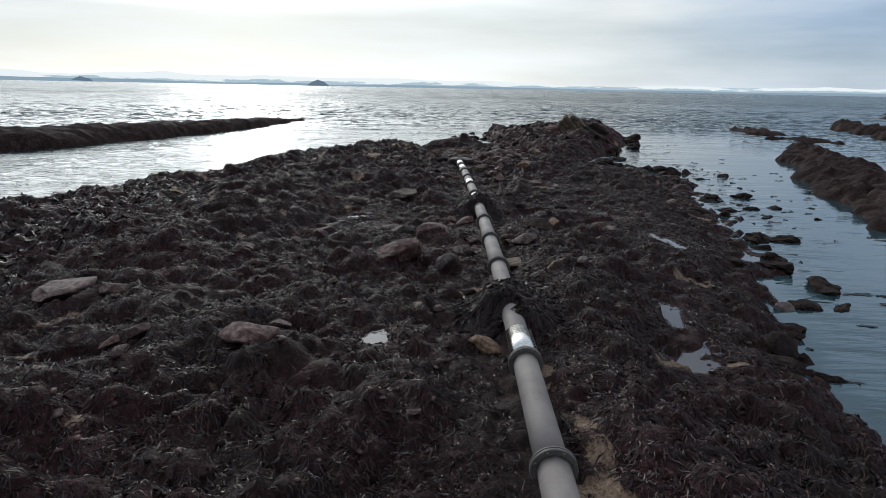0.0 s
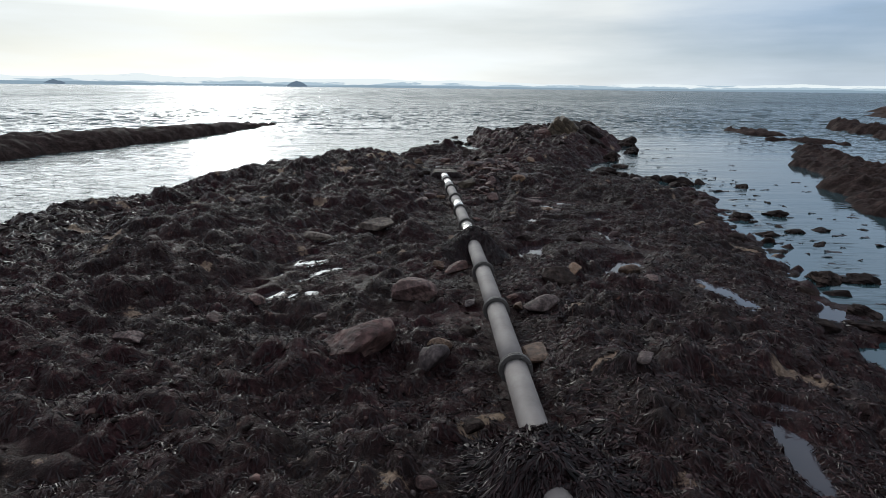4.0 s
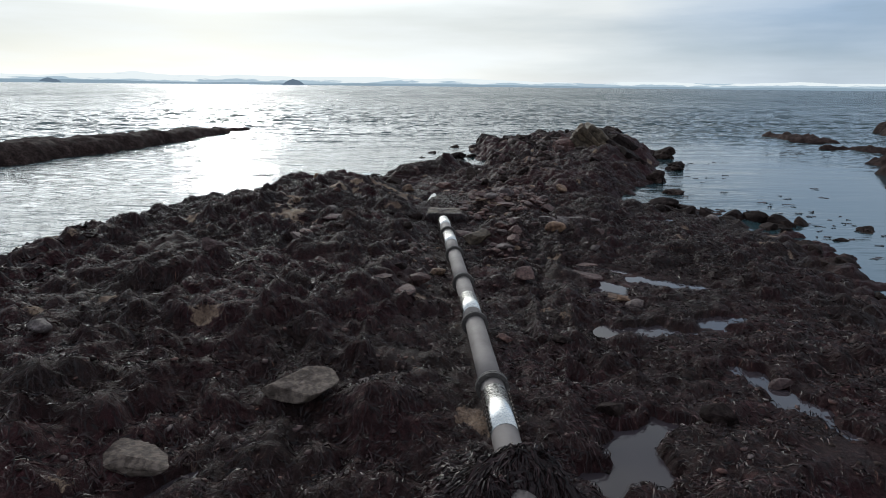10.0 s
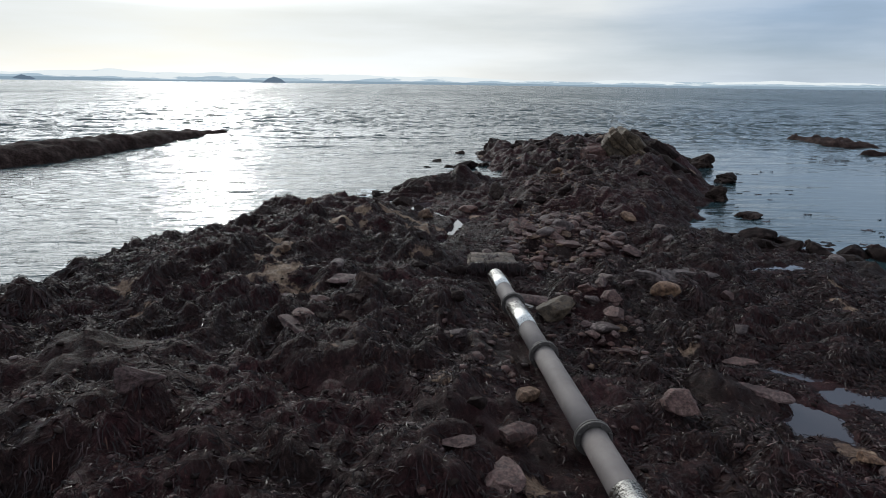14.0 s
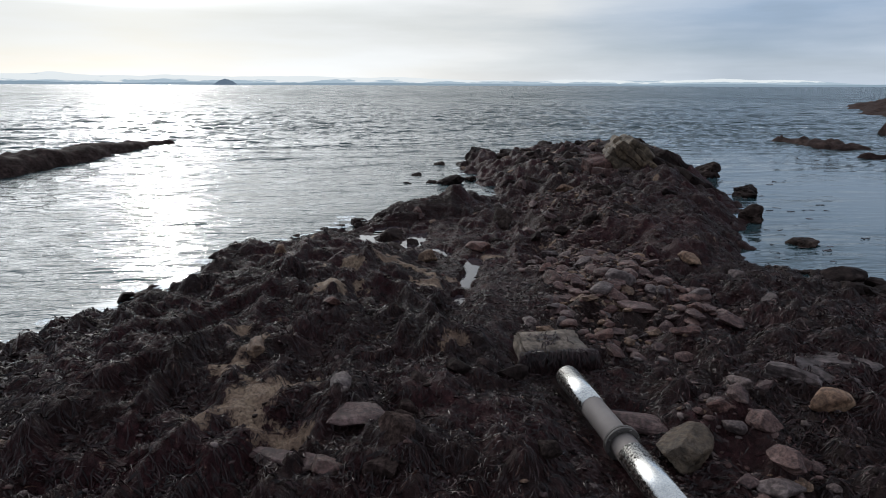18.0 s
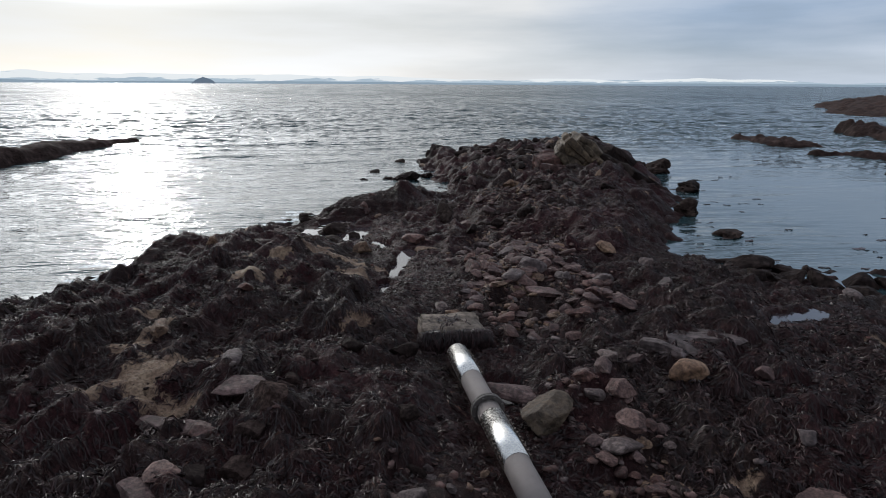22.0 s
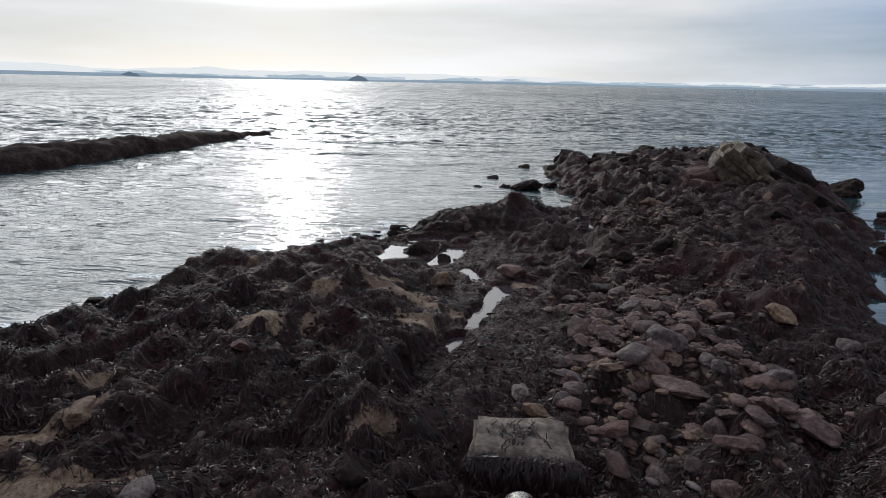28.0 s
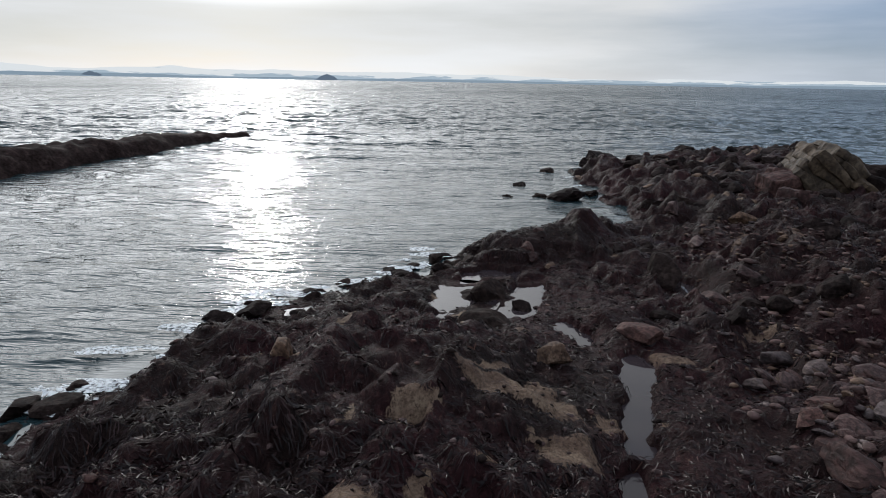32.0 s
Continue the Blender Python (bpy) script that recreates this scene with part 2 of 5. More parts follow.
def iron_material(name, a, c, rough, metal, scale=9.0):
    m, t, b = material(name, rough, metal)
    big = noise_node(t, scale * 0.4, 5, 0.6)
    fine = noise_node(t, scale * 6, 4, 0.7)
    col = ramp(t, big.outputs["Fac"], ((0.3, a), (0.7, c)))
    t.links.new(mix(t, 0.35, col.outputs[0], fine.outputs["Fac"], "MULTIPLY"), b.inputs["Base Color"])
    rr = ramp(t, fine.outputs["Fac"], ((0.3, (max(rough - 0.12, 0.05),) * 3), (0.7, (rough + 0.15,) * 3)))
    t.links.new(rr.outputs[0], b.inputs["Roughness"])
    bump(t, b, ((fine.outputs["Fac"], 0.35, 0.004),))
    return m


SHORE = shore_material()
WRACK = weed_material("bladder_wrack", (0.0045, 0.0022, 0.0024), (0.029, 0.0146, 0.0148), 0.38)
RED_WEED = weed_material("rusty_weed", (0.02, 0.008, 0.006), (0.07, 0.03, 0.02))
PALE_WRACK = weed_material("paler_brown_wrack", (0.0115, 0.0056, 0.0058), (0.06, 0.0305, 0.0302), 0.48)
PINK = stone_material("pink_sandstone", (0.046, 0.025, 0.024), (0.096, 0.056, 0.053), (0.168, 0.11, 0.103))
GREY = stone_material("grey_stone", (0.044, 0.031, 0.031), (0.095, 0.069, 0.068), (0.18, 0.14, 0.136))
OCHRE = stone_material("ochre_sandstone", (0.07, 0.036, 0.024), (0.15, 0.09, 0.06), (0.25, 0.165, 0.115))
RED = stone_material("red_sandstone", (0.034, 0.015, 0.0135), (0.083, 0.04, 0.035), (0.145, 0.083, 0.073))
DARK = stone_material("dark_wet_rock", (0.011, 0.0075, 0.0072), (0.027, 0.0185, 0.017), (0.058, 0.041, 0.037), 0.75, 0.04)
REEF = stone_material("dark_reef_rock", (0.017, 0.011, 0.01), (0.045, 0.03, 0.0275), (0.095, 0.066, 0.06), 0.8, 0.03)
TAN = stone_material("tan_rock", (0.046, 0.032, 0.022), (0.09, 0.063, 0.042), (0.138, 0.103, 0.071))
CONCRETE = stone_material("pale_concrete", (0.075, 0.054, 0.043), (0.14, 0.108, 0.088), (0.21, 0.17, 0.14), 0.85)
PIPE_GREY = iron_material("weathered_grey_pipe", (0.098, 0.079, 0.073), (0.175, 0.147, 0.138), 0.72, 0.0, 5.0)
FLANGE = iron_material("weathered_flange_iron", (0.04, 0.032, 0.029), (0.1, 0.085, 0.078), 0.7, 0.1, 9.0)
STEEL = iron_material("polished_steel", (0.5, 0.48, 0.46), (0.75, 0.73, 0.7), 0.26, 1.0, 7.0)
RUST = iron_material("dark_rusted_iron", (0.025, 0.017, 0.014), (0.07, 0.045, 0.035), 0.65, 0.3, 12.0)
SEA_WATER = water_material("sea_water", (0.018, 0.034, 0.039), 0.06, ((0.09, 1.0, 2.4, (0.5, 1.2, 1)), (0.25, 1.0, 1.3, (0.45, 1.2, 1)), (0.8, 1.0, 0.38, (0.4, 1.4, 1)), (2.4, 1.0, 0.13, (0.35, 1.5, 1)), (2.9, 1.0, 0.11, (0.3, 1.5, 1)), (6.4, 1.0, 0.016, (0.35, 1.5, 1)), (12.0, 1.0, 0.005, (0.4, 1.4, 1))))
POOL_WATER = water_material("pool_water", (0.03, 0.023, 0.026), 0.04, ((2.4, 0.08, 0.01, (1, 1, 1)),))
FOAM, _t, _b = material("sea_foam", 0.9)
_b.inputs["Base Color"].default_value = (0.62, 0.64, 0.65, 1)
_n = noise_node(_t, 14, 4, 0.7)
_t.links.new(ramp(_t, _n.outputs["Fac"], ((0.4, (0, 0, 0)), (0.55, (1, 1, 1)))).outputs[0], _b.inputs["Alpha"])

# ---- the shape of the shore ----
SEA = -0.78
_rng = np.random.default_rng(7)
LATTICE = _rng.random((256, 256))
JIT_X, JIT_Y, CELL = _rng.random((256, 256)), _rng.random((256, 256)), _rng.random((256, 256))


def vnoise(x, y, shift=0):
    """Smooth value noise in -1..1 with a lattice of 1."""
    xi, yi = np.floor(x).astype(int), np.floor(y).astype(int)
    u, v = x - xi, y - yi
    u, v = u * u * u * (u * (u * 6 - 15) + 10), v * v * v * (v * (v * 6 - 15) + 10)
    a = LATTICE[(xi + shift) & 255, (yi + 3 * shift) & 255]
    b = LATTICE[(xi + 1 + shift) & 255, (yi + 3 * shift) & 255]
    c = LATTICE[(xi + shift) & 255, (yi + 1 + 3 * shift) & 255]
    d = LATTICE[(xi + 1 + shift) & 255, (yi + 1 + 3 * shift) & 255]
    return 2 * ((a * (1 - u) + b * u) * (1 - v) + (c * (1 - u) + d * u) * v) - 1


def fbm(x, y, size, octaves=4, shift=0, gain=0.5):
    total, amp = 0 * x, 1.0
    for n in range(octaves):
        total = total + amp * vnoise(x / size + 17.3 * n, y / size - 9.1 * n, shift + 11 * n)
        size, amp = size * 0.5, amp * gain
    return total


def lumps(x, y, size, share, shift=0):
    """Domes like boulders, one to a cell of the given size; share: how many cells have one."""
    u, v = x / size, y / size
    xi, yi = np.floor(u).astype(int), np.floor(v).astype(int)
    best = 0 * x
    for dx in (-1, 0, 1):
        for dy in (-1, 0, 1):
            a, b = (xi + dx + shift) & 255, (yi + dy + 5 * shift) & 255
            px, py, r = xi + dx + JIT_X[a, b], yi + dy + JIT_Y[a, b], CELL[a, b]
            ang, long = r * 37.0, 0.75 + 0.5 * ((r * 91.0) % 1)
            du, dv = u - px, v - py
            ca, sa = np.cos(ang), np.sin(ang)
            dd = ((du * ca + dv * sa) / long) ** 2 + ((dv * ca - du * sa) * long) ** 2
            rad = (0.35 + 0.4 * ((r * 53.0) % 1)) ** 2
            dome = np.sqrt(np.clip(1 - dd / rad, 0, 1)) * (0.45 + 0.55 * ((r * 29.0) % 1)) * (((r * 7.0) % 1) < share)
            best = np.maximum(best, dome)
    return best


def line(rows, y):
    ys, xs, zs = np.array(rows, float).T
    return np.interp(y, ys, xs), np.interp(y, ys, zs)


# Lines that run along the point from the land to its tip: y, x, height.
LEFT_SHORE = [(-40, -22, SEA), (0, -15, SEA), (16, -12.4, SEA), (24, -10.2, SEA), (30, -8.6, SEA), (34, -7.3, SEA), (35.5, -6.6, SEA), (36.5, -6.1, SEA), (38, -5.7, SEA),
              (39.5, -5.0, SEA), (41.7, -2.7, SEA), (44, -1.3, SEA), (45.6, 0.3, SEA), (46.2, 2.8, SEA), (48, 3.0, SEA), (50, 2.7, SEA), (53, 2.9, SEA),
              (57, 3.0, SEA), (59, 5, SEA), (60.5, 9, SEA), (61.5, 12, SEA)]
SHOULDER = [(-40, -16, 1.2), (0, -10.5, 0.55), (8, -10.3, 0.5), (16, -9.4, 0.4), (20, -8.5, 0.33), (24, -7.7, 0.25), (28, -6.8, 0.25), (31, -6.2, 0.16),
            (33.2, -5.4, 0.02), (35.5, -4.7, 0.34), (37, -3.9, 0.0), (39, -3.3, -0.5), (41, -1.9, -0.5), (43.2, -0.6, -0.1), (45, 1.0, -0.4), (46.4, 3.4, -0.65),
            (50, 3.6, -0.45), (54, 4.0, -0.3), (57, 4.3, -0.25), (60, 9.5, -0.5), (61.5, 12.3, -0.7)]
CREST = [(-40, -8, 1.0), (0, -5, 0.4), (8, -5, 0.28), (11, -4.8, 0.27), (14, -4.6, 0.55), (18.5, -3.8, 0.48), (23, -4.2, 0.22), (27.5, -3.5, 0.22),
         (30.3, -4.2, 0.38), (33, -3.1, 0.24), (35.2, -2.4, 0.28), (37, -1.9, -0.1), (39, -1.6, -0.62), (42, -0.4, -0.3), (43.4, 0.3, 0.06),
         (45, 1.8, -0.45), (46.4, 3.9, -0.6), (50, 4.6, -0.2), (54, 5.4, -0.05), (58, 7, -0.1), (61.5, 12.6, -0.6)]
TROUGH = [(-40, -3, 0.8), (0, -1.6, 0.15), (8.5, -1.5, 0.17), (13, -2.2, 0.08), (15, -1.8, -0.16), (19, -2.1, -0.02), (22.8, -1.2, 0.24), (25.4, -0.9, 0.06),
          (27.4, -1.0, -0.05), (30, -1.2, 0.16), (33.5, -0.6, -0.2), (35.9, -0.5, -0.45), (38, -0.3, -0.55), (42, 1.2, -0.6), (45, 2.6, -0.62),
          (46.4, 4.5, -0.45), (50, 6, 0.0), (54, 7, 0.15), (58, 8.6, 0.1), (61.5, 13, -0.5)]
BED = [(-40, 1.6, 0.6), (0, 1.5, 0.12), (8, 1.44, 0.0), (14, 1.3, -0.1), (20, 1.07, -0.2), (26, 0.77, -0.28), (30, 0.56, -0.36), (33, 0.9, -0.32),
       (35.2, 1.8, -0.4), (37.3, 1.9, -0.54), (40, 2.5, -0.5), (43, 3.6, -0.42), (46, 5.4, -0.2), (50, 7.2, 0.3), (54, 8.6, 0.25), (58, 10.2, 0.15), (61.5, 13.2, -0.5)]
SHELF = [(-40, 4, 0.5), (0, 3, 0.18), (10.3, 2.4, 0.18), (12.9, 3.5, 0.1), (15, 3.0, -0.06), (18.3, 3.4, -0.16), (20.5, 3.2, -0.38), (23, 3.2, -0.28),
         (26.2, 4, -0.46), (28.5, 4, 0.0), (32, 4.8, 0.05), (34.5, 4.4, -0.12), (36.9, 4.9, 0.18), (40.2, 5.4, 0.2), (44, 6.2, 0.1), (46.2, 7.6, 0.1), (47, 8.0, 0.05),
         (48.4, 8.9, 0.3), (50.5, 10, 0.45), (54, 11.4, 0.6), (57.5, 12.4, 0.55), (61.5, 13.4, -0.5)]
OUTER = [(-40, 6, 0.0), (0, 3.9, -0.4), (9.2, 4.2, -0.3), (12, 5.0, -0.2), (15.5, 6.2, -0.22), (19.7, 6.4, -0.27), (24, 6.8, -0.28), (27.3, 7.2, -0.26),
         (31.6, 6.6, -0.3), (33, 7.5, -0.5), (35, 6.2, -0.35), (37.7, 6.7, 0.0), (40, 7.3, 0.0), (44, 8.5, 0.38), (46.3, 9.8, 0.1), (48, 10.7, 0.2), (52, 12, 0.35), (58, 13.2, 0.0), (61.5, 13.6, -0.6)]
RIGHT_SHORE = [(-40, 8, SEA), (0, 4.5, SEA), (5, 5.1, SEA), (9.8, 5.9, SEA), (12.7, 6.9, SEA), (14.4, 7.4, SEA), (17.7, 8.3, SEA), (20, 9.2, SEA), (23, 9.7, SEA),
               (26.4, 10.4, SEA), (28.5, 11, SEA), (31, 11.6, SEA), (34.6, 11.7, SEA), (35.3, 8.2, SEA), (36, 7.4, SEA), (37.5, 8.0, SEA), (39.3, 8.9, SEA),
               (41.4, 10.3, SEA), (46, 12, SEA), (50, 13.2, SEA), (54, 14.4, SEA), (58, 14.4, SEA), (61.5, 13.8, SEA)]
LINES = (LEFT_SHORE, SHOULDER, CREST, TROUGH, BED, SHELF, OUTER, RIGHT_SHORE)


def pipe_line(y):
    """Where the pipe's axis runs, and its height."""
    s = y - 7.9
    return 1.44 - 0.0143 * s - 0.00114 * s * s, 0.47 - 0.0165 * y - 0.142


# Shallow hollows that hold water: x, y, level, half length, half width, turn.
POOLS_NEAR = [(3.98, 9.6, -0.28, 0.6, 0.24, 0.9), (4.1, 10.9, -0.28, 0.55, 0.1, 1.5), (4.52, 11.8, -0.28, 0.36, 0.1, -0.4), (5.55, 15.3, -0.28, 0.34, 0.1, -0.9), (-0.41, 8.87, 0.05, 0.2, 0.1, 1.9),
              (-2.5, 16.32, -0.15, 0.68, 0.085, 1.27), (-1.71, 16.62, -0.15, 0.5, 0.075, 0.98), (-2.3, 15.22, -0.13, 0.24, 0.07, 0.75), (-1.7, 15.47, -0.13, 0.18, 0.08, 0.9), (5.66, 15.9, -0.28, 0.75, 0.16, 1.75), (7.6, 16.05, -0.5, 0.6, 0.3, 1.6)]
POOLS_MID = [(2.75, 19.45, -0.47, 0.95, 0.27, 1.0), (4.65, 18.3, -0.45, 0.95, 0.21, 0.95), (5.15, 19.35, -0.44, 0.45, 0.19, 1.5), (4.9, 20.6, -0.42, 0.85, 0.16, 1.8), (4.05, 22.72, -0.42, 0.75, 0.21, 0.0),
             (5.2, 23.1, -0.4, 0.42, 0.14, 0.1), (3.9, 25.05, -0.48, 0.6, 0.21, 1.4), (4.55, 25.95, -0.46, 0.5, 0.13, -0.9), (5.2, 25.35, -0.46, 0.65, 0.16, -0.5), (-1.97, 18.28, -0.1, 0.34, 0.05, 0.95),
             (-2.36, 17.3, -0.1, 0.5, 0.05, 1.0), (-2.15, 17.0, -0.1, 0.3, 0.05, 0.7), (-4.1, 26.25, 0.12, 0.3, 0.10, 0.7)]
POOLS_FAR = [(-3.7, 7.7, 0.1, 0.3, 0.1, 0.4), (1.02, 29.25, -0.46, 0.35, 0.16, 1.4), (6.3, 30.9, -0.36, 0.4, 0.15, 0.5), (7.05, 31.1, -0.38, 0.55, 0.18, 0.1), (0.1, 35.6, -0.6, 1.6, 0.13, 1.36), (-2.2, 39.4, -0.74, 0.95, 0.36, 1.25),
             (-1.6, 38.6, -0.74, 0.8, 0.26, 0.3), (-0.8, 39.8, -0.74, 0.9, 0.26, 1.2), (-1.4, 41.0, -0.74, 0.5, 0.2, 0.3), (2.3, 40.3, -0.72, 0.55, 0.12, 1.6), (2.9, 43.8, -0.76, 1.2, 0.26, 1.75), (-0.25, 38.3, -0.74, 0.45, 0.14, 1.6), (-4.3, 31.4, -0.1, 0.36, 0.1, 1.2),
             (-5.95, 35.2, -0.74, 1.1, 0.24, 1.3), (-5.55, 37.1, -0.74, 0.85, 0.22, 1.2), (-4.85, 38.6, -0.74, 0.7, 0.22, 1.0)]


def bare(x, y):
    """The shape before stones and hollows."""
    wx = x + 0.35 * fbm(x, y, 2.6, 2, 5)
    wy = y + 0.45 * fbm(x, y, 2.9, 2, 9)
    at = [line(rows, wy) for rows in LINES]
    z = np.full_like(wx, -3.0)
    for n, ((xa, za), (xb, zb)) in enumerate(zip(at, at[1:])):
        u = np.clip((wx - xa) / np.maximum(xb - xa, 1e-3), 0, 1)
        if n == 0:
            u = np.sqrt(np.clip(u, 0, 1)) * 0.5 + 0.5 * u
        elif n != len(at) - 2:
            u = u * u * (3 - 2 * u)
        z = np.where((wx >= xa) & (wx <= xb), za + (zb - za) * u, z)
    out = np.maximum(at[0][0] - wx, wx - at[-1][0])
    z = np.where(out > 0, SEA - 0.45 * out, z)
    past = np.clip(wy - 61.5, 0, None)
    return np.maximum(z - 0.5 * past, -3.0)


# Rises and dips between those lines: x, y, height, reach.
MOUNDS = [(-5.1, 18.4, 0.28, 1.0), (-2.45, 30.2, -0.42, 0.9), (-2.9, 28.2, -0.22, 0.8), (-2.8, 31.2, -0.1, 0.7), (3.8, 36.9, -0.36, 1.0), (1.4, 37.4, 0.2, 0.8), (0.4, 38.4, 0.2, 0.6),
          (-1.5, 39.5, -0.3, 1.4), (5.2, 43.2, -0.3, 1.1), (-1.15, 29.1, 0.16, 0.7), (-2.4, 22.2, 0.18, 0.8), (-9.5, 9.0, -0.5, 2.6), (-2.55, 13.0, 0.14, 0.7), (5.0, 35.1, 0.25, 0.6), (-1.0, 31.4, 0.15, 0.6)]


def relief(x, y):
    """The height of the ground before water has worn its hollows."""
    z = bare(x, y)
    for X, Y, rise, reach in MOUNDS:
        z = z + rise * np.exp(-((x - X) ** 2 + (y - Y) ** 2) / (reach * reach))
    dry = np.clip((z - SEA + 0.25) / 0.6, 0, 1)
    px, pz = pipe_line(y)
    aside = np.abs(x - px)
    far = np.clip((y - 38) / 8, 0, 1)
    clear = np.clip(aside / 1.2, 0.25, 1)
    for X, Y, _, a, b, _ in POOLS_NEAR + POOLS_MID + POOLS_FAR:
        clear = clear * (1 - 0.6 * np.exp(-((x - X) ** 2 + (y - Y) ** 2) / (a + 0.35) ** 2))
    z = z + clear * (0.10 * fbm(x, y, 1.7, 3, 21) + (0.5 + 0.5 * dry) * (0.13 + 0.16 * far) * lumps(x, y, 1.5, 0.5, 3)
                     + (0.11 + 0.12 * far) * lumps(x + 0.2 * fbm(x, y, 0.6, 2, 2), y, 0.62, 0.7, 8) - 0.10)
    across, along_bed = x * 0.985 - y * 0.17, y * 0.985 + x * 0.17
    beds = 1 - np.abs(vnoise(across / 0.55 + 0.3 * vnoise(x / 1.3, y / 1.3, 33), along_bed / 2.6, 36)) * 2.2
    z = z + clear * dry * 0.16 * np.clip(beds, 0, 1) * np.clip((y - 17) / 6, 0.3, 1) * (x < 0.6 + 0.1 * y)
    z = z + clear * 0.14 * lumps(x + 0.1 * fbm(x, y, 0.35, 2, 71), y, 0.46, 0.8, 27) + (0.03 + 0.05 * clear) * lumps(x, y, 0.25, 0.6, 31) + (0.02 + 0.025 * clear) * fbm(x, y, 0.24, 3, 40) - 0.06
    # the sea has worn the outer shelf on the left down to its own level
    bank = np.interp(y, (33, 34.2, 35.5, 37, 38.3, 40.5, 42), (-6.4, -5.7, -5.65, -5.4, -4.7, -3.2, -2.2))
    worn = np.clip((bank - x) / 0.45, 0, 1) * np.clip((y - 32.5) / 1.5, 0, 1) * np.clip((42.5 - y) / 1.5, 0, 1)
    ground = bare(x, y)
    shelf = SEA - 0.05 + 0.5 * (z - ground) + np.minimum(ground - SEA, 0)
    return z + worn * np.minimum(shelf - z, 0)


def settled(rows):
    """The pools, each let down until its rim holds it."""
    out = []
    for X, Y, level, a, b, turn in rows:
        u = np.linspace(0, 2 * math.pi, 25)[:-1]
        du, dv = (1.2 * a + 0.1) * np.cos(u), (1.5 * b + 0.15) * np.sin(u)
        rim = relief(X + du * math.cos(turn) - dv * math.sin(turn), Y + du * math.sin(turn) + dv * math.cos(turn))
        out.append((X, Y, max(min(level, float(np.percentile(rim, 30))), SEA + 0.015), a, b, turn))
    return out


POOLS_NEAR, POOLS_MID, POOLS_FAR = settled(POOLS_NEAR), settled(POOLS_MID), settled(POOLS_FAR)


def from_pool(x, y, X, Y, a, b, turn):
    """How far from a pool's middle, 1 at its torn edge."""
    torn = 0.75 * fbm(x, y, 0.5, 3, 50, 0.6) + 0.3 * lumps(x, y, 0.3, 0.35, 14) - 0.12
    ca, sa = np.cos(turn), np.sin(turn)
    u, v = (x - X) * ca + (y - Y) * sa, (y - Y) * ca - (x - X) * sa
    v = v + 0.5 * b * vnoise(u / 0.45 + X, 0 * u + Y, 19)
    return np.sqrt((u / a) ** 2 + (v / (1.1 * b + 0.03)) ** 2) + torn * min(1.0, 0.45 + 1.8 * b)


def shore(x, y):
    """The height of the ground at x, y."""
    z = relief(x, y)
    px, pz = pipe_line(y)
    aside = np.abs(x - px)
    for X, Y, level, a, b, turn in POOLS_NEAR + POOLS_MID + POOLS_FAR:
        near = np.nonzero((np.abs(x - X) < 1.8 * a + 1.6) & (np.abs(y - Y) < 1.8 * a + 1.6))[0]
        if not len(near):
            continue
        nz, r = z[near], from_pool(x[near], y[near], X, Y, a, b, turn)
        out = np.clip((r - 1) * b, 0, None)
        hollow = level - 0.10 * np.clip(1.15 - r, 0, 1) + 0.16 * out
        w = np.clip(1 - out / 0.9, 0, 1) * np.clip(3 - r, 0, 1)
        w = w * w * (3 - 2 * w)
        z[near] = np.where(r < 1.15, np.minimum(hollow, level + 0.12 * (r - 1)), nz * (1 - w) + np.maximum(hollow, np.minimum(nz, hollow + 0.1)) * w)
        z[near] = np.where((r >= 1.1) & (r < 1.9) & (out < 0.3), np.maximum(z[near], level + 0.014), z[near])
    along = np.clip((30.4 - y) / 0.4, 0, 1)
    buried = 0.5 + 0.5 * vnoise(y / 1.7, 0 * y + 3.7, 60)
    trench = pz - 0.142 + 0.03 + 0.11 * buried + np.clip(aside - 0.17, 0, None) * 0.9
    z = np.where(along > 0, np.minimum(z, trench * along + z * (1 - along) + (1 - along)), z)
    patchy = fbm(x, y, 0.5, 2, 57)
    over = np.maximum(np.clip(1.5 - np.abs(y - 9.95 + 0.3 * patchy) / 0.5, 0, 1), np.clip(1.5 - np.abs(y - 18.24 + 0.2 * patchy) / 0.44, 0, 1))
    over = over * np.clip(1.7 - aside / 0.5, 0, 1)
    heap = pz + 0.142 + 0.1 + 0.09 * lumps(x, y, 0.4, 0.9, 12) + 0.06 * patchy - 0.5 * np.clip(aside - 0.1, 0, 1.2) ** 1.1 * (1 + 0.6 * patchy)
    return np.where(over > 0, np.maximum(z, z + (heap - z) * over * (heap > z)), z)


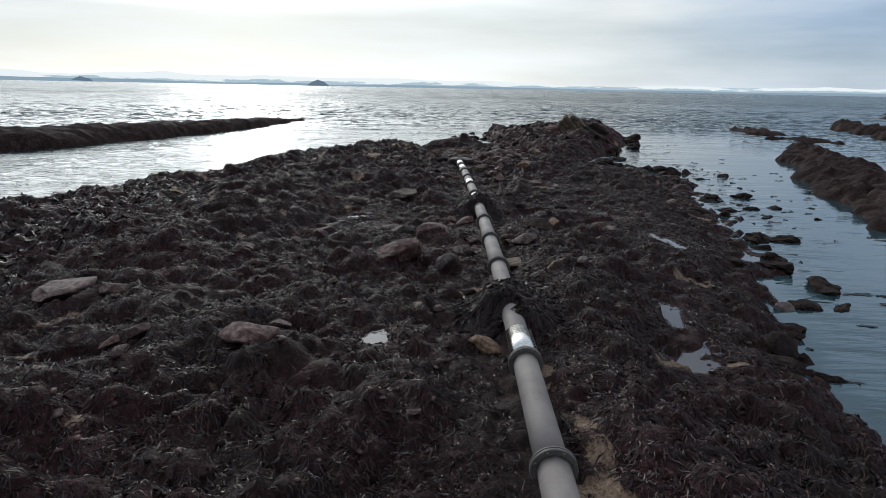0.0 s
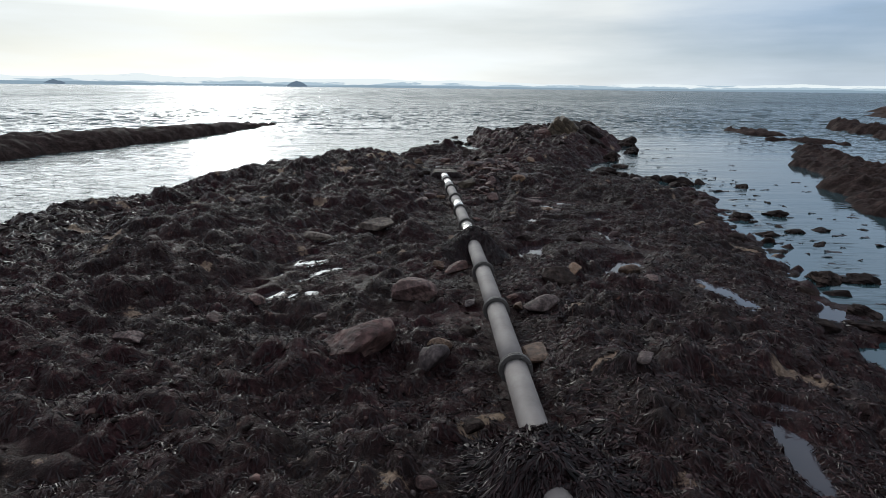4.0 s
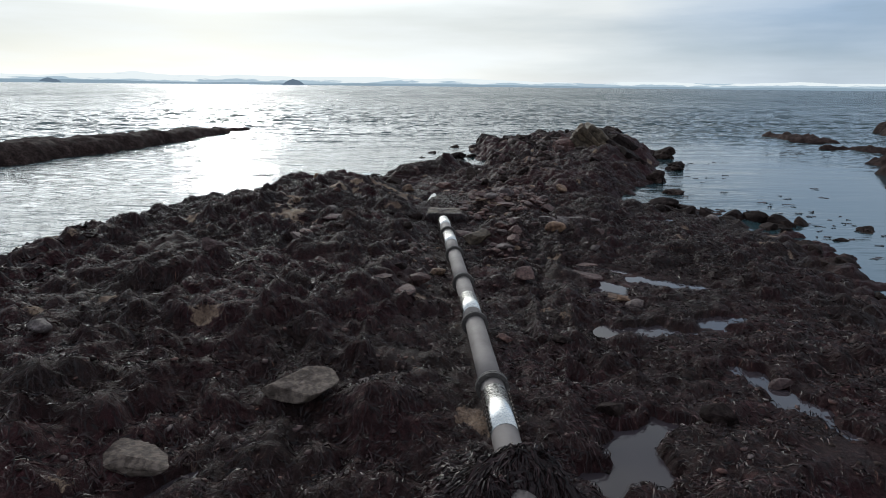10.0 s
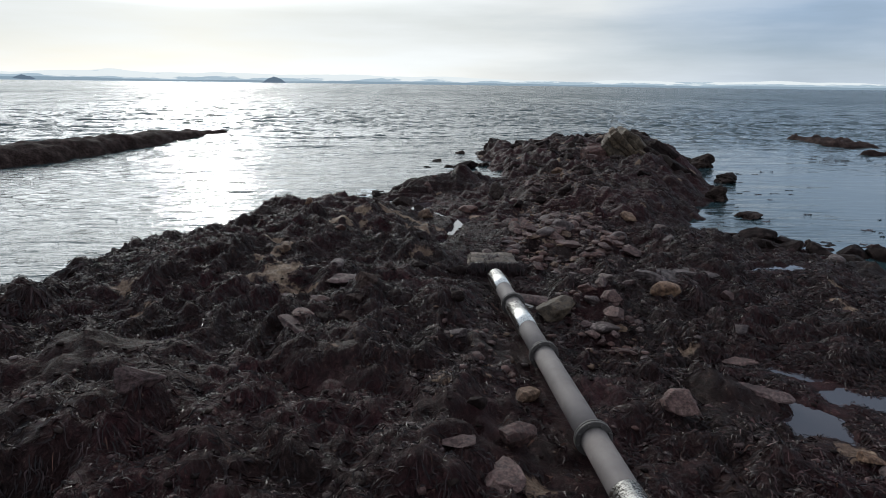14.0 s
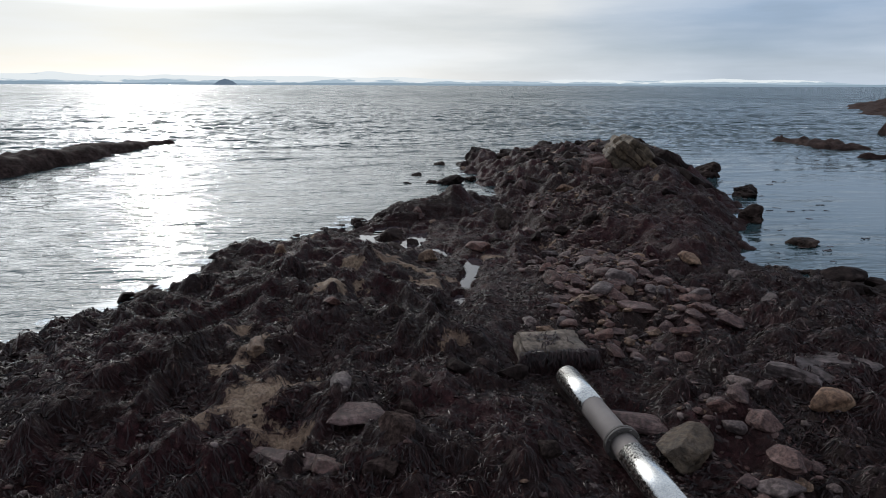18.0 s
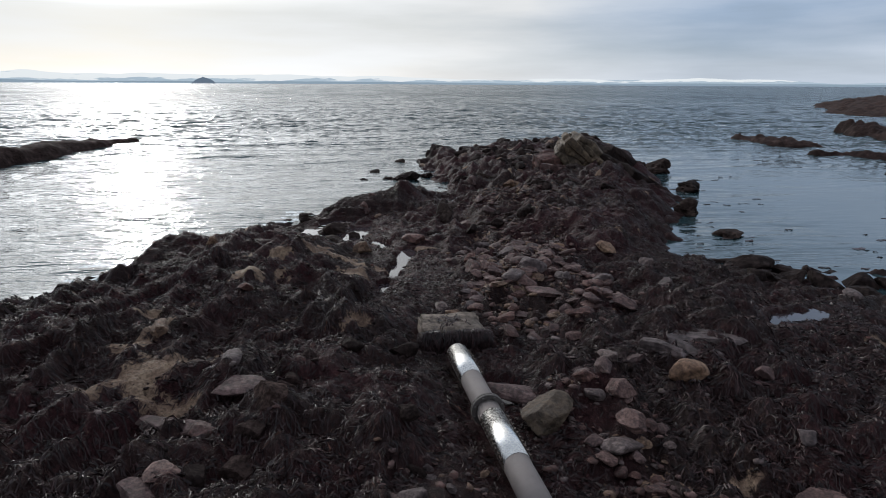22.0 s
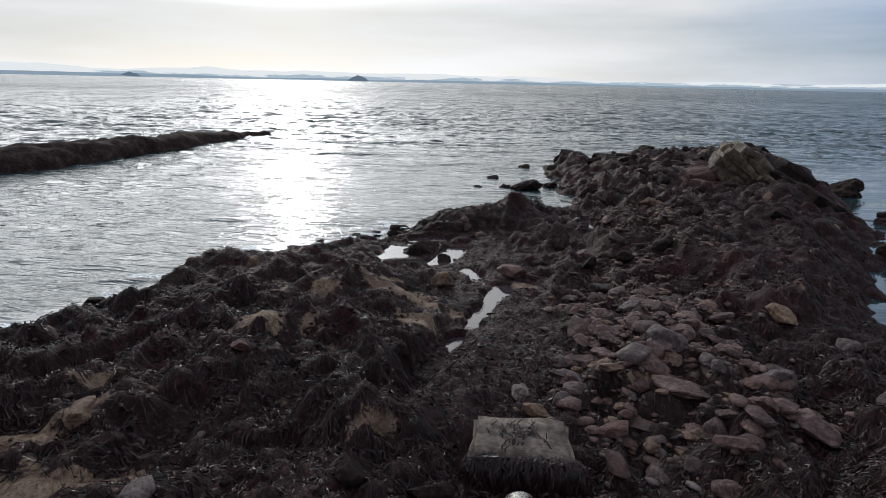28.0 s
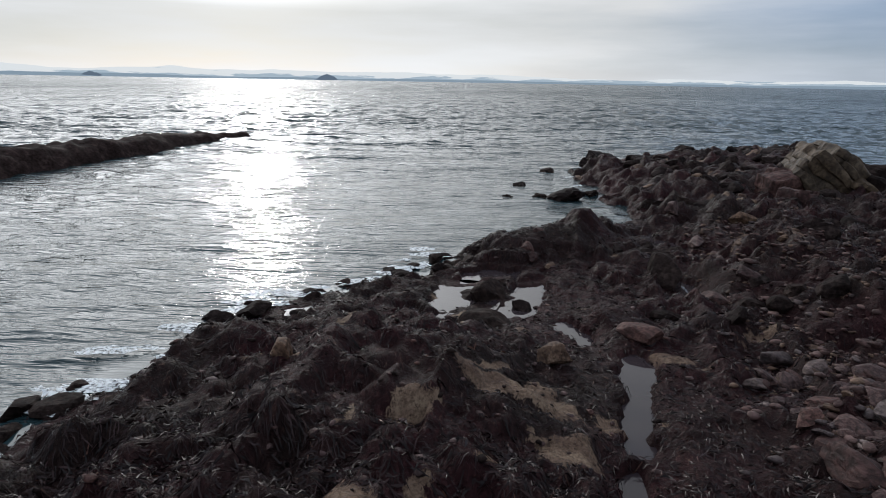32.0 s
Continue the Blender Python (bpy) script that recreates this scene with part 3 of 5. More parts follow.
# Where bare rock shows through the weed: x, y, half length, half width, turn.
BARE = [(-3.15, 29.1, 0.8, 0.52, 0.9), (-2.25, 33.0, 0.3, 0.1, 1.3), (-3.4, 31.2, 0.2, 0.07, 1.2), (-2.8, 28.4, 0.35, 0.22, 0.2), (-2.2, 34.2, 0.4, 0.09, 1.2), (-2.6, 34.9, 0.35, 0.08, 1.3),
        (-1.7, 33.6, 0.35, 0.06, 1.1), (-1.3, 34.4, 0.26, 0.07, 1.0), (-3.4, 35.9, 0.35, 0.08, 1.2), (-4.2, 35.2, 0.3, 0.07, 1.3), (-1.6, 35.6, 0.3, 0.08, 0.9), (-4.8, 27.0, 0.4, 0.2, 0.3),
        (-2.0, 35.2, 0.3, 0.05, 1.2), (-2.9, 33.9, 0.3, 0.05, 1.3), (-1.9, 32.7, 0.28, 0.06, 1.1), (-3.1, 35.2, 0.25, 0.06, 1.25), (-2.5, 32.3, 0.2, 0.08, 1.2),
        (-3.31, 30.4, 0.34, 0.13, 0.9), (-3.55, 30.0, 0.4, 0.17, 0.7), (-3.02, 32.15, 0.24, 0.14, 0.6), (-2.2, 32.75, 0.34, 0.17, 1.1), (-1.98, 31.05, 0.2, 0.12, 0.3), (-3.75, 30.7, 0.3, 0.14, 0.9),
        (-4.6, 22.2, 0.3, 0.15, 0.8), (3.0, 26.9, 0.3, 0.15, 0.5), (2.4, 12.0, 0.2, 0.1, 0.4)]


def rock_shows(x, y):
    """1 where the rock is bare, 0 under weed."""
    torn = 0.5 * fbm(x, y, 0.34, 4, 80, 0.7) + 0.5 * lumps(x, y, 0.25, 0.4, 81) + 0.28
    out = np.clip((fbm(x, y, 0.9, 3, 83) - 0.98) / 0.15, 0, 1)
    for X, Y, a, b, turn in BARE:
        ca, sa = np.cos(turn), np.sin(turn)
        r = np.sqrt((((x - X) * ca + (y - Y) * sa) / a) ** 2 + (((y - Y) * ca - (x - X) * sa) / b) ** 2) + torn
        out = np.maximum(out, np.clip((1.06 - r) / 0.18, 0, 1))
    return out


# Where cobbles lie open: x, y, half width, half length, count.
PATCHES = ((2.4, 32.4, 1.2, 1.4, 110), (2.75, 35.2, 1.1, 1.9, 120), (3.5, 38.6, 1.2, 2.4, 80), (4.4, 42.5, 1.4, 2.2, 80), (2.15, 27.9, 0.5, 1.5, 50), (0.2, 26.6, 0.7, 0.9, 30))


def cobbled(x, y):
    out = 0 * x
    for X, Y, a, b, _ in PATCHES:
        out = np.maximum(out, 1.2 - ((x - X) / a) ** 2 - ((y - Y) / b) ** 2 + 0.5 * fbm(x, y, 0.7, 2, 66))
    return out


# ---- helpers for meshes ----


def mesh_of(name, verts, faces, mat, smooth=True):
    """A mesh from numpy verts (n, 3) and faces (m, 3 or 4)."""
    me = bpy.data.meshes.new(name)
    verts, faces = np.asarray(verts, np.float32), np.asarray(faces, np.int32)
    k = faces.shape[1]
    me.vertices.add(len(verts))
    me.vertices.foreach_set("co", verts.ravel())
    me.loops.add(faces.size)
    me.loops.foreach_set("vertex_index", faces.ravel())
    me.polygons.add(len(faces))
    me.polygons.foreach_set("loop_start", np.arange(0, faces.size, k, dtype=np.int32))
    if smooth:
        me.polygons.foreach_set("use_smooth", np.ones(len(faces), bool))
    me.update(calc_edges=True)
    me.materials.append(mat)
    return me


def part(name, bm, mat, parent=None, label="", smooth=False):
    me = bpy.data.meshes.new(name)
    bm.to_mesh(me)
    bm.free()
    if smooth:
        me.polygons.foreach_set("use_smooth", np.ones(len(me.polygons), bool))
    me.materials.append(mat)
    ob = new(name, me)
    ob.parent = parent
    return tagged(ob, label)


def grid_faces(nx, ny):
    i = np.arange((nx - 1) * (ny - 1))
    a = (i // (nx - 1)) * nx + i % (nx - 1)
    return np.stack([a, a + 1, a + nx + 1, a + nx], 1)


# ---- the rocky point ----
gx = np.concatenate([np.arange(-17, -8, 0.16), np.arange(-8, 9, 0.075), np.arange(9, 17.2, 0.14)])
gy = np.concatenate([np.arange(-36, 1, 0.6), np.arange(1, 44, 0.075), np.arange(44, 65, 0.13)])
GX, GY = np.meshgrid(gx, gy)
GZ = shore(GX.ravel(), GY.ravel())
ground_mesh = mesh_of("ground", np.stack([GX.ravel(), GY.ravel(), GZ], 1), grid_faces(len(gx), len(gy)), SHORE)
ground_mesh.attributes.new("rock_shows", "FLOAT", "POINT").data.foreach_set("value", rock_shows(GX.ravel(), GY.ravel()).astype(np.float32))
ground = tagged(new("ground", ground_mesh),
                "low rocky point thickly covered in wet dark brown seaweed", "ground", kind="structure")

# ---- the sea ----


def spread(start, near, far, step, grow):
    """Coordinates: even from start to near, then ever wider to far."""
    out, at, d = list(np.arange(start, near, step)), near, step
    while at < far:
        out.append(at)
        d *= grow
        at += d
    return np.array(out + [far])


right, left, ahead = spread(9, 34, 4700, 0.3, 1.045), spread(27, 32, 4700, 0.3, 1.025), spread(75, 85, 4700, 0.28, 1.011)
sx = np.concatenate([-left[:0:-1], np.arange(-27, 9, 0.25), right])
sy = np.concatenate([-spread(0, 4, 300, 1.0, 1.2)[:0:-1], np.arange(0, 26, 0.4), np.arange(26, 75, 0.22), ahead])
SX, SY = np.meshgrid(sx, sy)
X, Y = SX.ravel(), SY.ravel()
lagoon = np.clip(1 - np.maximum(np.abs(X - (9 + 0.34 * Y)) / 9, np.abs(Y - 24) / 26) ** 4, 0, 1) * (X > 0)
calm = np.clip(1 - np.maximum(np.abs(X - 17) / 12, np.abs(Y - 44) / 22) ** 3, 0, 1)
chop = (1 - 0.94 * lagoon) * (1 - 0.85 * calm) * np.clip((SEA - 0.05 - bare(X, Y)) / 0.25, 0.06, 1)
lee = np.clip(1 - np.maximum(np.abs(X + 4 + 0.28 * (66 - Y)) / 17, np.abs(Y - 34) / 33) ** 3, 0, 1) * (X < 3)
ripple = chop * 0.9
chop = chop * (1 - 0.74 * lee) * (0.7 + 0.3 * np.clip((np.hypot(X + 4, Y - 34) - 4) / 30, 0, 1))
fade = np.clip(1 - (np.hypot(X, Y - 20) - 250) / 500, 0, 1)
wrng = np.random.default_rng(3)
Z = 0 * X
offshore = np.clip((np.hypot(X - 2, Y - 36) - 22) / 40, 0, 1) * (1 - lagoon) * (1 - calm)
for wave, high, count in ((16.0, 0.03, 3), (8.0, 0.028, 4), (4.2, 0.03, 5), (2.6, 0.034, 6), (1.5, 0.028, 6)):
    for n in range(count):
        a = radians(90 + 12 + (20 if wave > 3 else 26) * wrng.normal())
        k = 2 * math.pi / (wave * (0.8 + 0.4 * wrng.random()))
        gust = 0.6 + 0.6 * vnoise(X / (3.2 * wave) + 31 * n, Y / (2.4 * wave) - 13 * n, n + int(wave))
        sharp = np.sin(k * (X * math.cos(a) + Y * math.sin(a)) + wrng.random() * 6.3 + 0.8 * vnoise(X / (1.8 * wave), Y / (1.8 * wave), 2 * n))
        Z += high * gust * (1 - 1.3 * np.abs(sharp) ** 0.85) * np.clip((wave * 30 - np.hypot(X, Y - 20) + 60) / 60, 0, 1) * (0.7 + (2.2 if wave > 3 else 1.2) * offshore)
# Shorter ripples in the lee of the long ledge, their crests across the way to the sun.
for wave, high, count in ((2.4, 0.022, 4), (1.3, 0.024, 5), (0.8, 0.014, 6)):
    for n in range(count):
        a = radians(90 + 8 + 20 * wrng.normal())
        k = 2 * math.pi / (wave * (0.8 + 0.4 * wrng.random()))
        gust = np.clip(0.75 + 0.7 * vnoise(X / (4.5 * wave) + 17 * n, Y / (2.2 * wave) - 7 * n, n + 40), 0.15, 2)
        crest = np.abs(np.sin(k * (X * math.cos(a) + Y * math.sin(a)) * 0.5 + wrng.random() * 6.3 + 0.9 * vnoise(X / (2.5 * wave), Y / (2.0 * wave), 3 * n + 50)))
        Z += high * gust * (0.6 - crest ** 0.9) * lee * ripple / np.maximum(chop, 0.05)
Z = SEA + Z * chop * fade
me = mesh_of("sea", np.stack([X, Y, Z], 1), grid_faces(len(sx), len(sy)), SEA_WATER)
me.attributes.new("chop", "FLOAT", "POINT").data.foreach_set("value", chop.astype(np.float32))
me.attributes.new("ripple", "FLOAT", "POINT").data.foreach_set("value", ripple.astype(np.float32))
wind = np.clip((np.hypot(X, Y - 30) - 45) / 200, 0, 1) ** 0.7 * (1 - lagoon)
me.attributes.new("wind", "FLOAT", "POINT").data.foreach_set("value", wind.astype(np.float32))
tagged(new("sea", me), "grey-green rippled sea glittering under a veiled low sun", "water", kind="structure")


def pool(rows):
    for n, (x, y, level, a, b, turn) in enumerate(rows):
        level += 0.005 * (n % 3) - 0.002
        u = np.linspace(0, 2 * math.pi, 41)[:-1]
        ca, sa = math.cos(turn), math.sin(turn)
        vx, vy = (1.35 * a + 0.1) * np.cos(u), (1.9 * b + 0.16) * np.sin(u)
        v = np.stack([x + vx * ca - vy * sa, y + vx * sa + vy * ca, 0 * u + level], 1)
        v = np.vstack([[(x, y, level)], v])
        f = [(0, 1 + n, 1 + (n + 1) % 40) for n in range(40)]
        m = mesh_of("tide_pool", v, f, POOL_WATER)
        m.attributes.new("chop", "FLOAT", "POINT").data.foreach_set("value", np.ones(41, np.float32))
        tagged(new("tide_pool", m), "shallow still pool of sea water among weedy rocks", "pool", "tide pools", kind="structure")


pool(POOLS_NEAR), pool(POOLS_MID), pool(POOLS_FAR)

# ---- wrack: fronds that hang down over the stones ----


def fronds(name, count, box, length, width, mat, seed, label, clump):
    rng = np.random.default_rng(seed)
    x = rng.uniform(box[0], box[1], count)
    y = box[2] + (box[3] - box[2]) * rng.random(count) ** 1.15
    keep = (fbm(x, y, 1.6, 3, 70 + seed) > clump) & (bare(x, y) > SEA + 0.05)
    px, _ = pipe_line(y)
    keep &= (np.abs(x - px) > 0.2) | (y > 30.2) | (np.abs(y - 9.95) < 0.75) | (np.abs(y - 18.24) < 0.64)
    wet = np.zeros(count, bool)
    for X0, Y0, level, a, b, turn in POOLS_NEAR + POOLS_MID + POOLS_FAR:
        du, dv = (x - X0) * math.cos(turn) + (y - Y0) * math.sin(turn), (y - Y0) * math.cos(turn) - (x - X0) * math.sin(turn)
        inside = np.nonzero((du / (1.35 * a + 0.1)) ** 2 + (dv / (1.9 * b + 0.16)) ** 2 < 1)[0]
        wet[inside] |= from_pool(x[inside], y[inside], X0, Y0, a, b, turn) < 1.14
    keep &= (cobbled(x, y) < 0.3 + 1.1 * rng.random(count) ** 2) & (rock_shows(x, y) < 0.4)
    keep &= ~((np.abs(x - 0.6) < 0.62) & (np.abs(y - 30.86) < 0.44))
    keep &= ~wet
    x, y = x[keep], y[keep]
    n = len(x)
    e = 0.12
    z = shore(x, y)
    gx_, gy_ = (shore(x + e, y) - shore(x - e, y)) / (2 * e), (shore(x, y + e) - shore(x, y - e)) / (2 * e)
    lean = np.arctan2(-gy_ + 0.28 * rng.normal(size=n), -gx_ + 0.28 * rng.normal(size=n)) + 1.2 * fbm(x, y, 0.45, 2, 90) + 0.38 * rng.normal(size=n)
    L = length * rng.uniform(0.5, 1.4, n)
    W = width * rng.uniform(0.6, 1.5, n)
    lift = rng.uniform(0.004, 0.035, n)
    seg = 2
    rows = []
    cx, cy = x.copy(), y.copy()
    for s in range(seg + 1):
        u = s / seg
        ang = lean + 0.5 * u * rng.normal(size=n)
        if s:
            cx, cy = cx + np.cos(ang) * L / seg, cy + np.sin(ang) * L / seg
        h = shore(cx, cy) + lift * math.sin(math.pi * min(u * 0.9 + 0.1, 1)) + 0.006
        w = W * (0.55 + 0.9 * u * (1 - u) * 2) * (0.35 if s == seg else 1)
        tilt = rng.normal(size=n) * 0.55
        ox, oy = -np.sin(ang) * w / 2, np.cos(ang) * w / 2
        rows += [np.stack([cx + ox, cy + oy, h + tilt * w], 1), np.stack([cx - ox, cy - oy, h - tilt * w], 1)]
    v = np.stack(rows, 1).reshape(-1, 3)
    base = np.arange(n)[:, None] * (2 * (seg + 1))
    f = np.concatenate([base + np.array([[2 * s, 2 * s + 1, 2 * s + 3, 2 * s + 2]]) for s in range(seg)])
    return tagged(new(name, mesh_of(name, v, f, mat)), label, "seaweed", kind="stuff")


fronds("seaweed", 215000, (-6.8, 8.0, 2.5, 34), 0.11, 0.0092, WRACK, 1, "wet dark olive-brown wrack fronds draped over stones", -0.8)
fronds("seaweed", 105000, (-7.5, 9.5, 26, 50), 0.11, 0.0098, WRACK, 2, "wet dark brown wrack hanging over the outer rocks", -0.7)
fronds("seaweed", 20000, (-13, -6, 8, 34), 0.2, 0.025, WRACK, 4, "dark wrack on the seaward shoulder of the point", -0.8)
fronds("seaweed", 62000, (1.8, 9.0, 3, 37), 0.115, 0.0095, PALE_WRACK, 5, "paler brown wrack on the sheltered side of the point", -0.6)
fronds("seaweed", 9000, (-6.0, 7.0, 3, 44), 0.1, 0.010, RED_WEED, 3, "patches of thin rusty red seaweed", 0.0)
fronds("seaweed", 7000, (0.55, 1.75, 17.6, 18.9), 0.16, 0.011, WRACK, 6, "mop of dark wrack lying over the pipe", -9)
fronds("seaweed", 9000, (0.75, 2.15, 9.1, 10.8), 0.17, 0.011, WRACK, 7, "mop of dark wrack burying the pipe", -9)

# ---- the pipe ----


def tube(rings, closed=True, sides=28):
    """A turned shape along y: rings of (y, radius)."""
    bm = bmesh.new()
    made = []
    for y, r in rings:
        made.append([bm.verts.new((r * math.cos(2 * math.pi * k / sides), y, r * math.sin(2 * math.pi * k / sides))) for k in range(sides)])
    for a, b in zip(made, made[1:]):
        for k in range(sides):
            bm.faces.new((a[k], b[k], b[(k + 1) % sides], a[(k + 1) % sides]))
    if closed:
        bm.faces.new(made[0])
        bm.faces.new(made[-1][::-1])
    bmesh.ops.recalc_face_normals(bm, faces=bm.faces)
    return bm


def box(bm, centre, size, bevel=0.0):
    made = bmesh.ops.create_cube(bm, size=1.0, matrix=Matrix.Translation(centre) @ Matrix.Diagonal((*size, 1)))
    if bevel:
        edges = list({e for v in made["verts"] for e in v.link_edges})
        bmesh.ops.bevel(bm, geom=edges, offset=bevel, segments=2, affect="EDGES")


PIPE_R = 0.142
JOINTS = [28.28 - 2.04 * k for k in range(15)]
pipe = tagged(new("outfall_pipe"), "long grey iron outfall pipe with dark flanges on weedy rock", "pipe")


def laid(ob, y0, y1):
    """Turn a part that was built along y from 0 so that it runs from y0 to y1 on the pipe's line."""
    x0, z0 = pipe_line(y0)
    x1, z1 = pipe_line(y1)
    d = Vector((x1 - x0, y1 - y0, z1 - z0)).normalized()
    side = d.cross(Vector((0, 0, 1))).normalized()
    up = side.cross(d)
    m = Matrix((side, d, up)).transposed().to_4x4()
    ob.matrix_world = Matrix.Translation((x0, y0, z0)) @ m
    ob.parent = pipe
    return ob


ends = [29.92] + JOINTS
for n, (y1, y0) in enumerate(zip(ends, ends[1:])):
    length = math.dist((pipe_line(y0)[0], y0), (pipe_line(y1)[0], y1))
    sect = tube([(0, PIPE_R), (length * 0.33, PIPE_R), (length * 0.66, PIPE_R), (length, PIPE_R)], closed=n > 0)
    laid(part("pipe_section", sect, PIPE_GREY, smooth=True), y0, y1)
    if n == 0:
        laid(part("pipe_bore", tube([(length - 0.4, 0.125), (length + 0.002, 0.125), (length + 0.002, PIPE_R)], closed=False), RUST, smooth=True, label="dark open mouth of the pipe"), y0, y1)
rng = random.Random(4)
for y in JOINTS:
    flange = laid(part("flange", tube([(-0.034, 0.145), (-0.034, 0.192), (-0.028, 0.198), (-0.006, 0.198), (-0.004, 0.188), (0.004, 0.188), (0.006, 0.198), (0.028, 0.198), (0.034, 0.192), (0.034, 0.145)], closed=False), FLANGE, label="rusted dark flange joint"), y, y + 0.5)
    m = flange.matrix_world
    for k in range(8):
        a = 2 * math.pi * (k + 0.5) / 8
        bolt = bmesh.new()
        bmesh.ops.create_cone(bolt, cap_ends=True, segments=6, radius1=0.015, radius2=0.015, depth=0.11, matrix=pose(0.170 * math.cos(a), 0, 0.170 * math.sin(a), 90))
        ob = part("bolt", bolt, FLANGE)
        ob.parent = flange
    bpy.context.view_layer.update()

# Bright sleeves clamped round the pipe, with a row of lugs along the seam.
for y0, y1, turn in ((8.02, 8.72, 25), (19.05, 19.92, 30), (22.52, 23.3, 35), (27.15, 28.05, 35), (29.05, 29.9, 35)):
    long = y1 - y0
    sleeve = laid(part("repair_sleeve", tube([(0, PIPE_R + 0.001), (0, PIPE_R + 0.006), (long * 0.5, PIPE_R + 0.008), (long, PIPE_R + 0.006), (long, PIPE_R + 0.001)], closed=False), STEEL, smooth=True, label="bright steel repair sleeve"), y0, y1)
    for side in (1, -1):
        seam = bmesh.new()
        a = radians(90 - side * (turn + 38))
        box(seam, (0.160 * math.cos(a), long / 2, 0.160 * math.sin(a)), (0.012, long * 0.96, 0.02), 0.003)
        ob = part("seam_strip", seam, RUST)
        ob.parent = sleeve
        for k in range(int(long / 0.085)):
            lug = bmesh.new()
            box(lug, (0, 0, 0), (0.05, 0.028, 0.022), 0.004)
            ob = part("lug", lug, RUST)
            ob.matrix_basis = Matrix.Translation((0.166 * math.cos(a), 0.05 + 0.085 * k, 0.166 * math.sin(a))) @ pose(0, 0, 0, 0, -math.degrees(a) + 90, rng.uniform(-25, 25))
            ob.parent = sleeve

# ---- stones ----


def stone_mesh(name, seed, mat, detail=3, cuts=13, soft=14.0, rough=0.07, flat=0.6, long=1.3):
    """A stone about 1 long and broad, its base at 0: planes cut from a ball, with worn edges."""
    r = np.random.default_rng(seed)
    bm = bmesh.new()
    bmesh.ops.create_icosphere(bm, subdivisions=detail, radius=1.0)
    v = np.array([w.co[:] for w in bm.verts])
    normals = r.normal(size=(cuts, 3))
    normals /= np.linalg.norm(normals, axis=1)[:, None]
    offs = r.uniform(0.42, 0.9, cuts)
    c = np.clip(v @ normals.T, 0.02, None) / offs
    rad = 1.0 / (np.sum(np.concatenate([c, 0.95 * np.ones((len(v), 1))], 1) ** soft, 1) ** (1 / soft))
    for freq, amp in ((1.7, rough), (4.5, rough * 0.4), (11.0, rough * 0.22)):
        rad += amp * np.array([noise.noise(Vector(w * freq) + Vector((seed * 3.1, 0, seed))) for w in v])
    v = v * rad[:, None] * (0.5 * long, 0.5 / long ** 0.4, 0.5 * flat)
    v[:, 2] -= np.percentile(v[:, 2], 12)
    for w, p in zip(bm.verts, v):
        w.co = p
    me = bpy.data.meshes.new(name)
    bm.to_mesh(me)
    bm.free()
    me.polygons.foreach_set("use_smooth", np.full(len(me.polygons), soft < 20))
    me.materials.append(mat)
    return me


STONE_SHAPES = {}


def stone(name, x, y, size, mat, seed, label, flat=0.6, long=1.3, soft=14.0, turn=None, tilt=8.0, sink=0.12, group="", detail=4, z=None, category="stone", kind="", rough=0.07):
    key = (mat.name, seed % 7, flat, long, soft, detail, rough)
    if key not in STONE_SHAPES:
        STONE_SHAPES[key] = stone_mesh(name, seed % 7 + 13 * len(STONE_SHAPES) % 97, mat, detail, rough=rough, flat=flat, long=long, soft=soft)
    r = random.Random(seed * 71 + int(100 * x) + int(100 * y))
    if z is None:
        near = np.array([(x, y), (x + 0.25 * size, y), (x - 0.25 * size, y), (x, y + 0.25 * size), (x, y - 0.25 * size)])
        z = float(np.mean(shore(near[:, 0], near[:, 1]))) - sink * size * flat
    ob = new(name, STONE_SHAPES[key])
    ob.matrix_world = pose(x, y, z, r.uniform(-tilt, tilt), r.uniform(-tilt, tilt), r.uniform(0, 360) if turn is None else turn) @ Matrix.Diagonal((size, size, size, 1))
    return tagged(ob, label, category, group, kind)


# The concrete block at the pipe's mouth.
bm = bmesh.new()
bmesh.ops.create_cube(bm, size=1.0, matrix=Matrix.Diagonal((0.96, 0.76, 0.5, 1)))
bmesh.ops.bevel(bm, geom=bm.edges[:], offset=0.05, segments=2, affect="EDGES")
bmesh.ops.subdivide_edges(bm, edges=bm.edges[:], cuts=3, use_grid_fill=True)
for v in bm.verts:
    v.co += 0.05 * noise.noise_vector(v.co * 2.6) + 0.014 * noise.noise_vector(v.co * 11.0)
    v.co.x *= 1 + 0.06 * (v.co.y < 0)
block = part("concrete_block", bm, CONCRETE, smooth=True)
block.matrix_world = pose(0.6, 30.83, -0.31, 4, 3, 2)
tagged(block, "worn pale concrete block with weed at the pipe's mouth", "block")


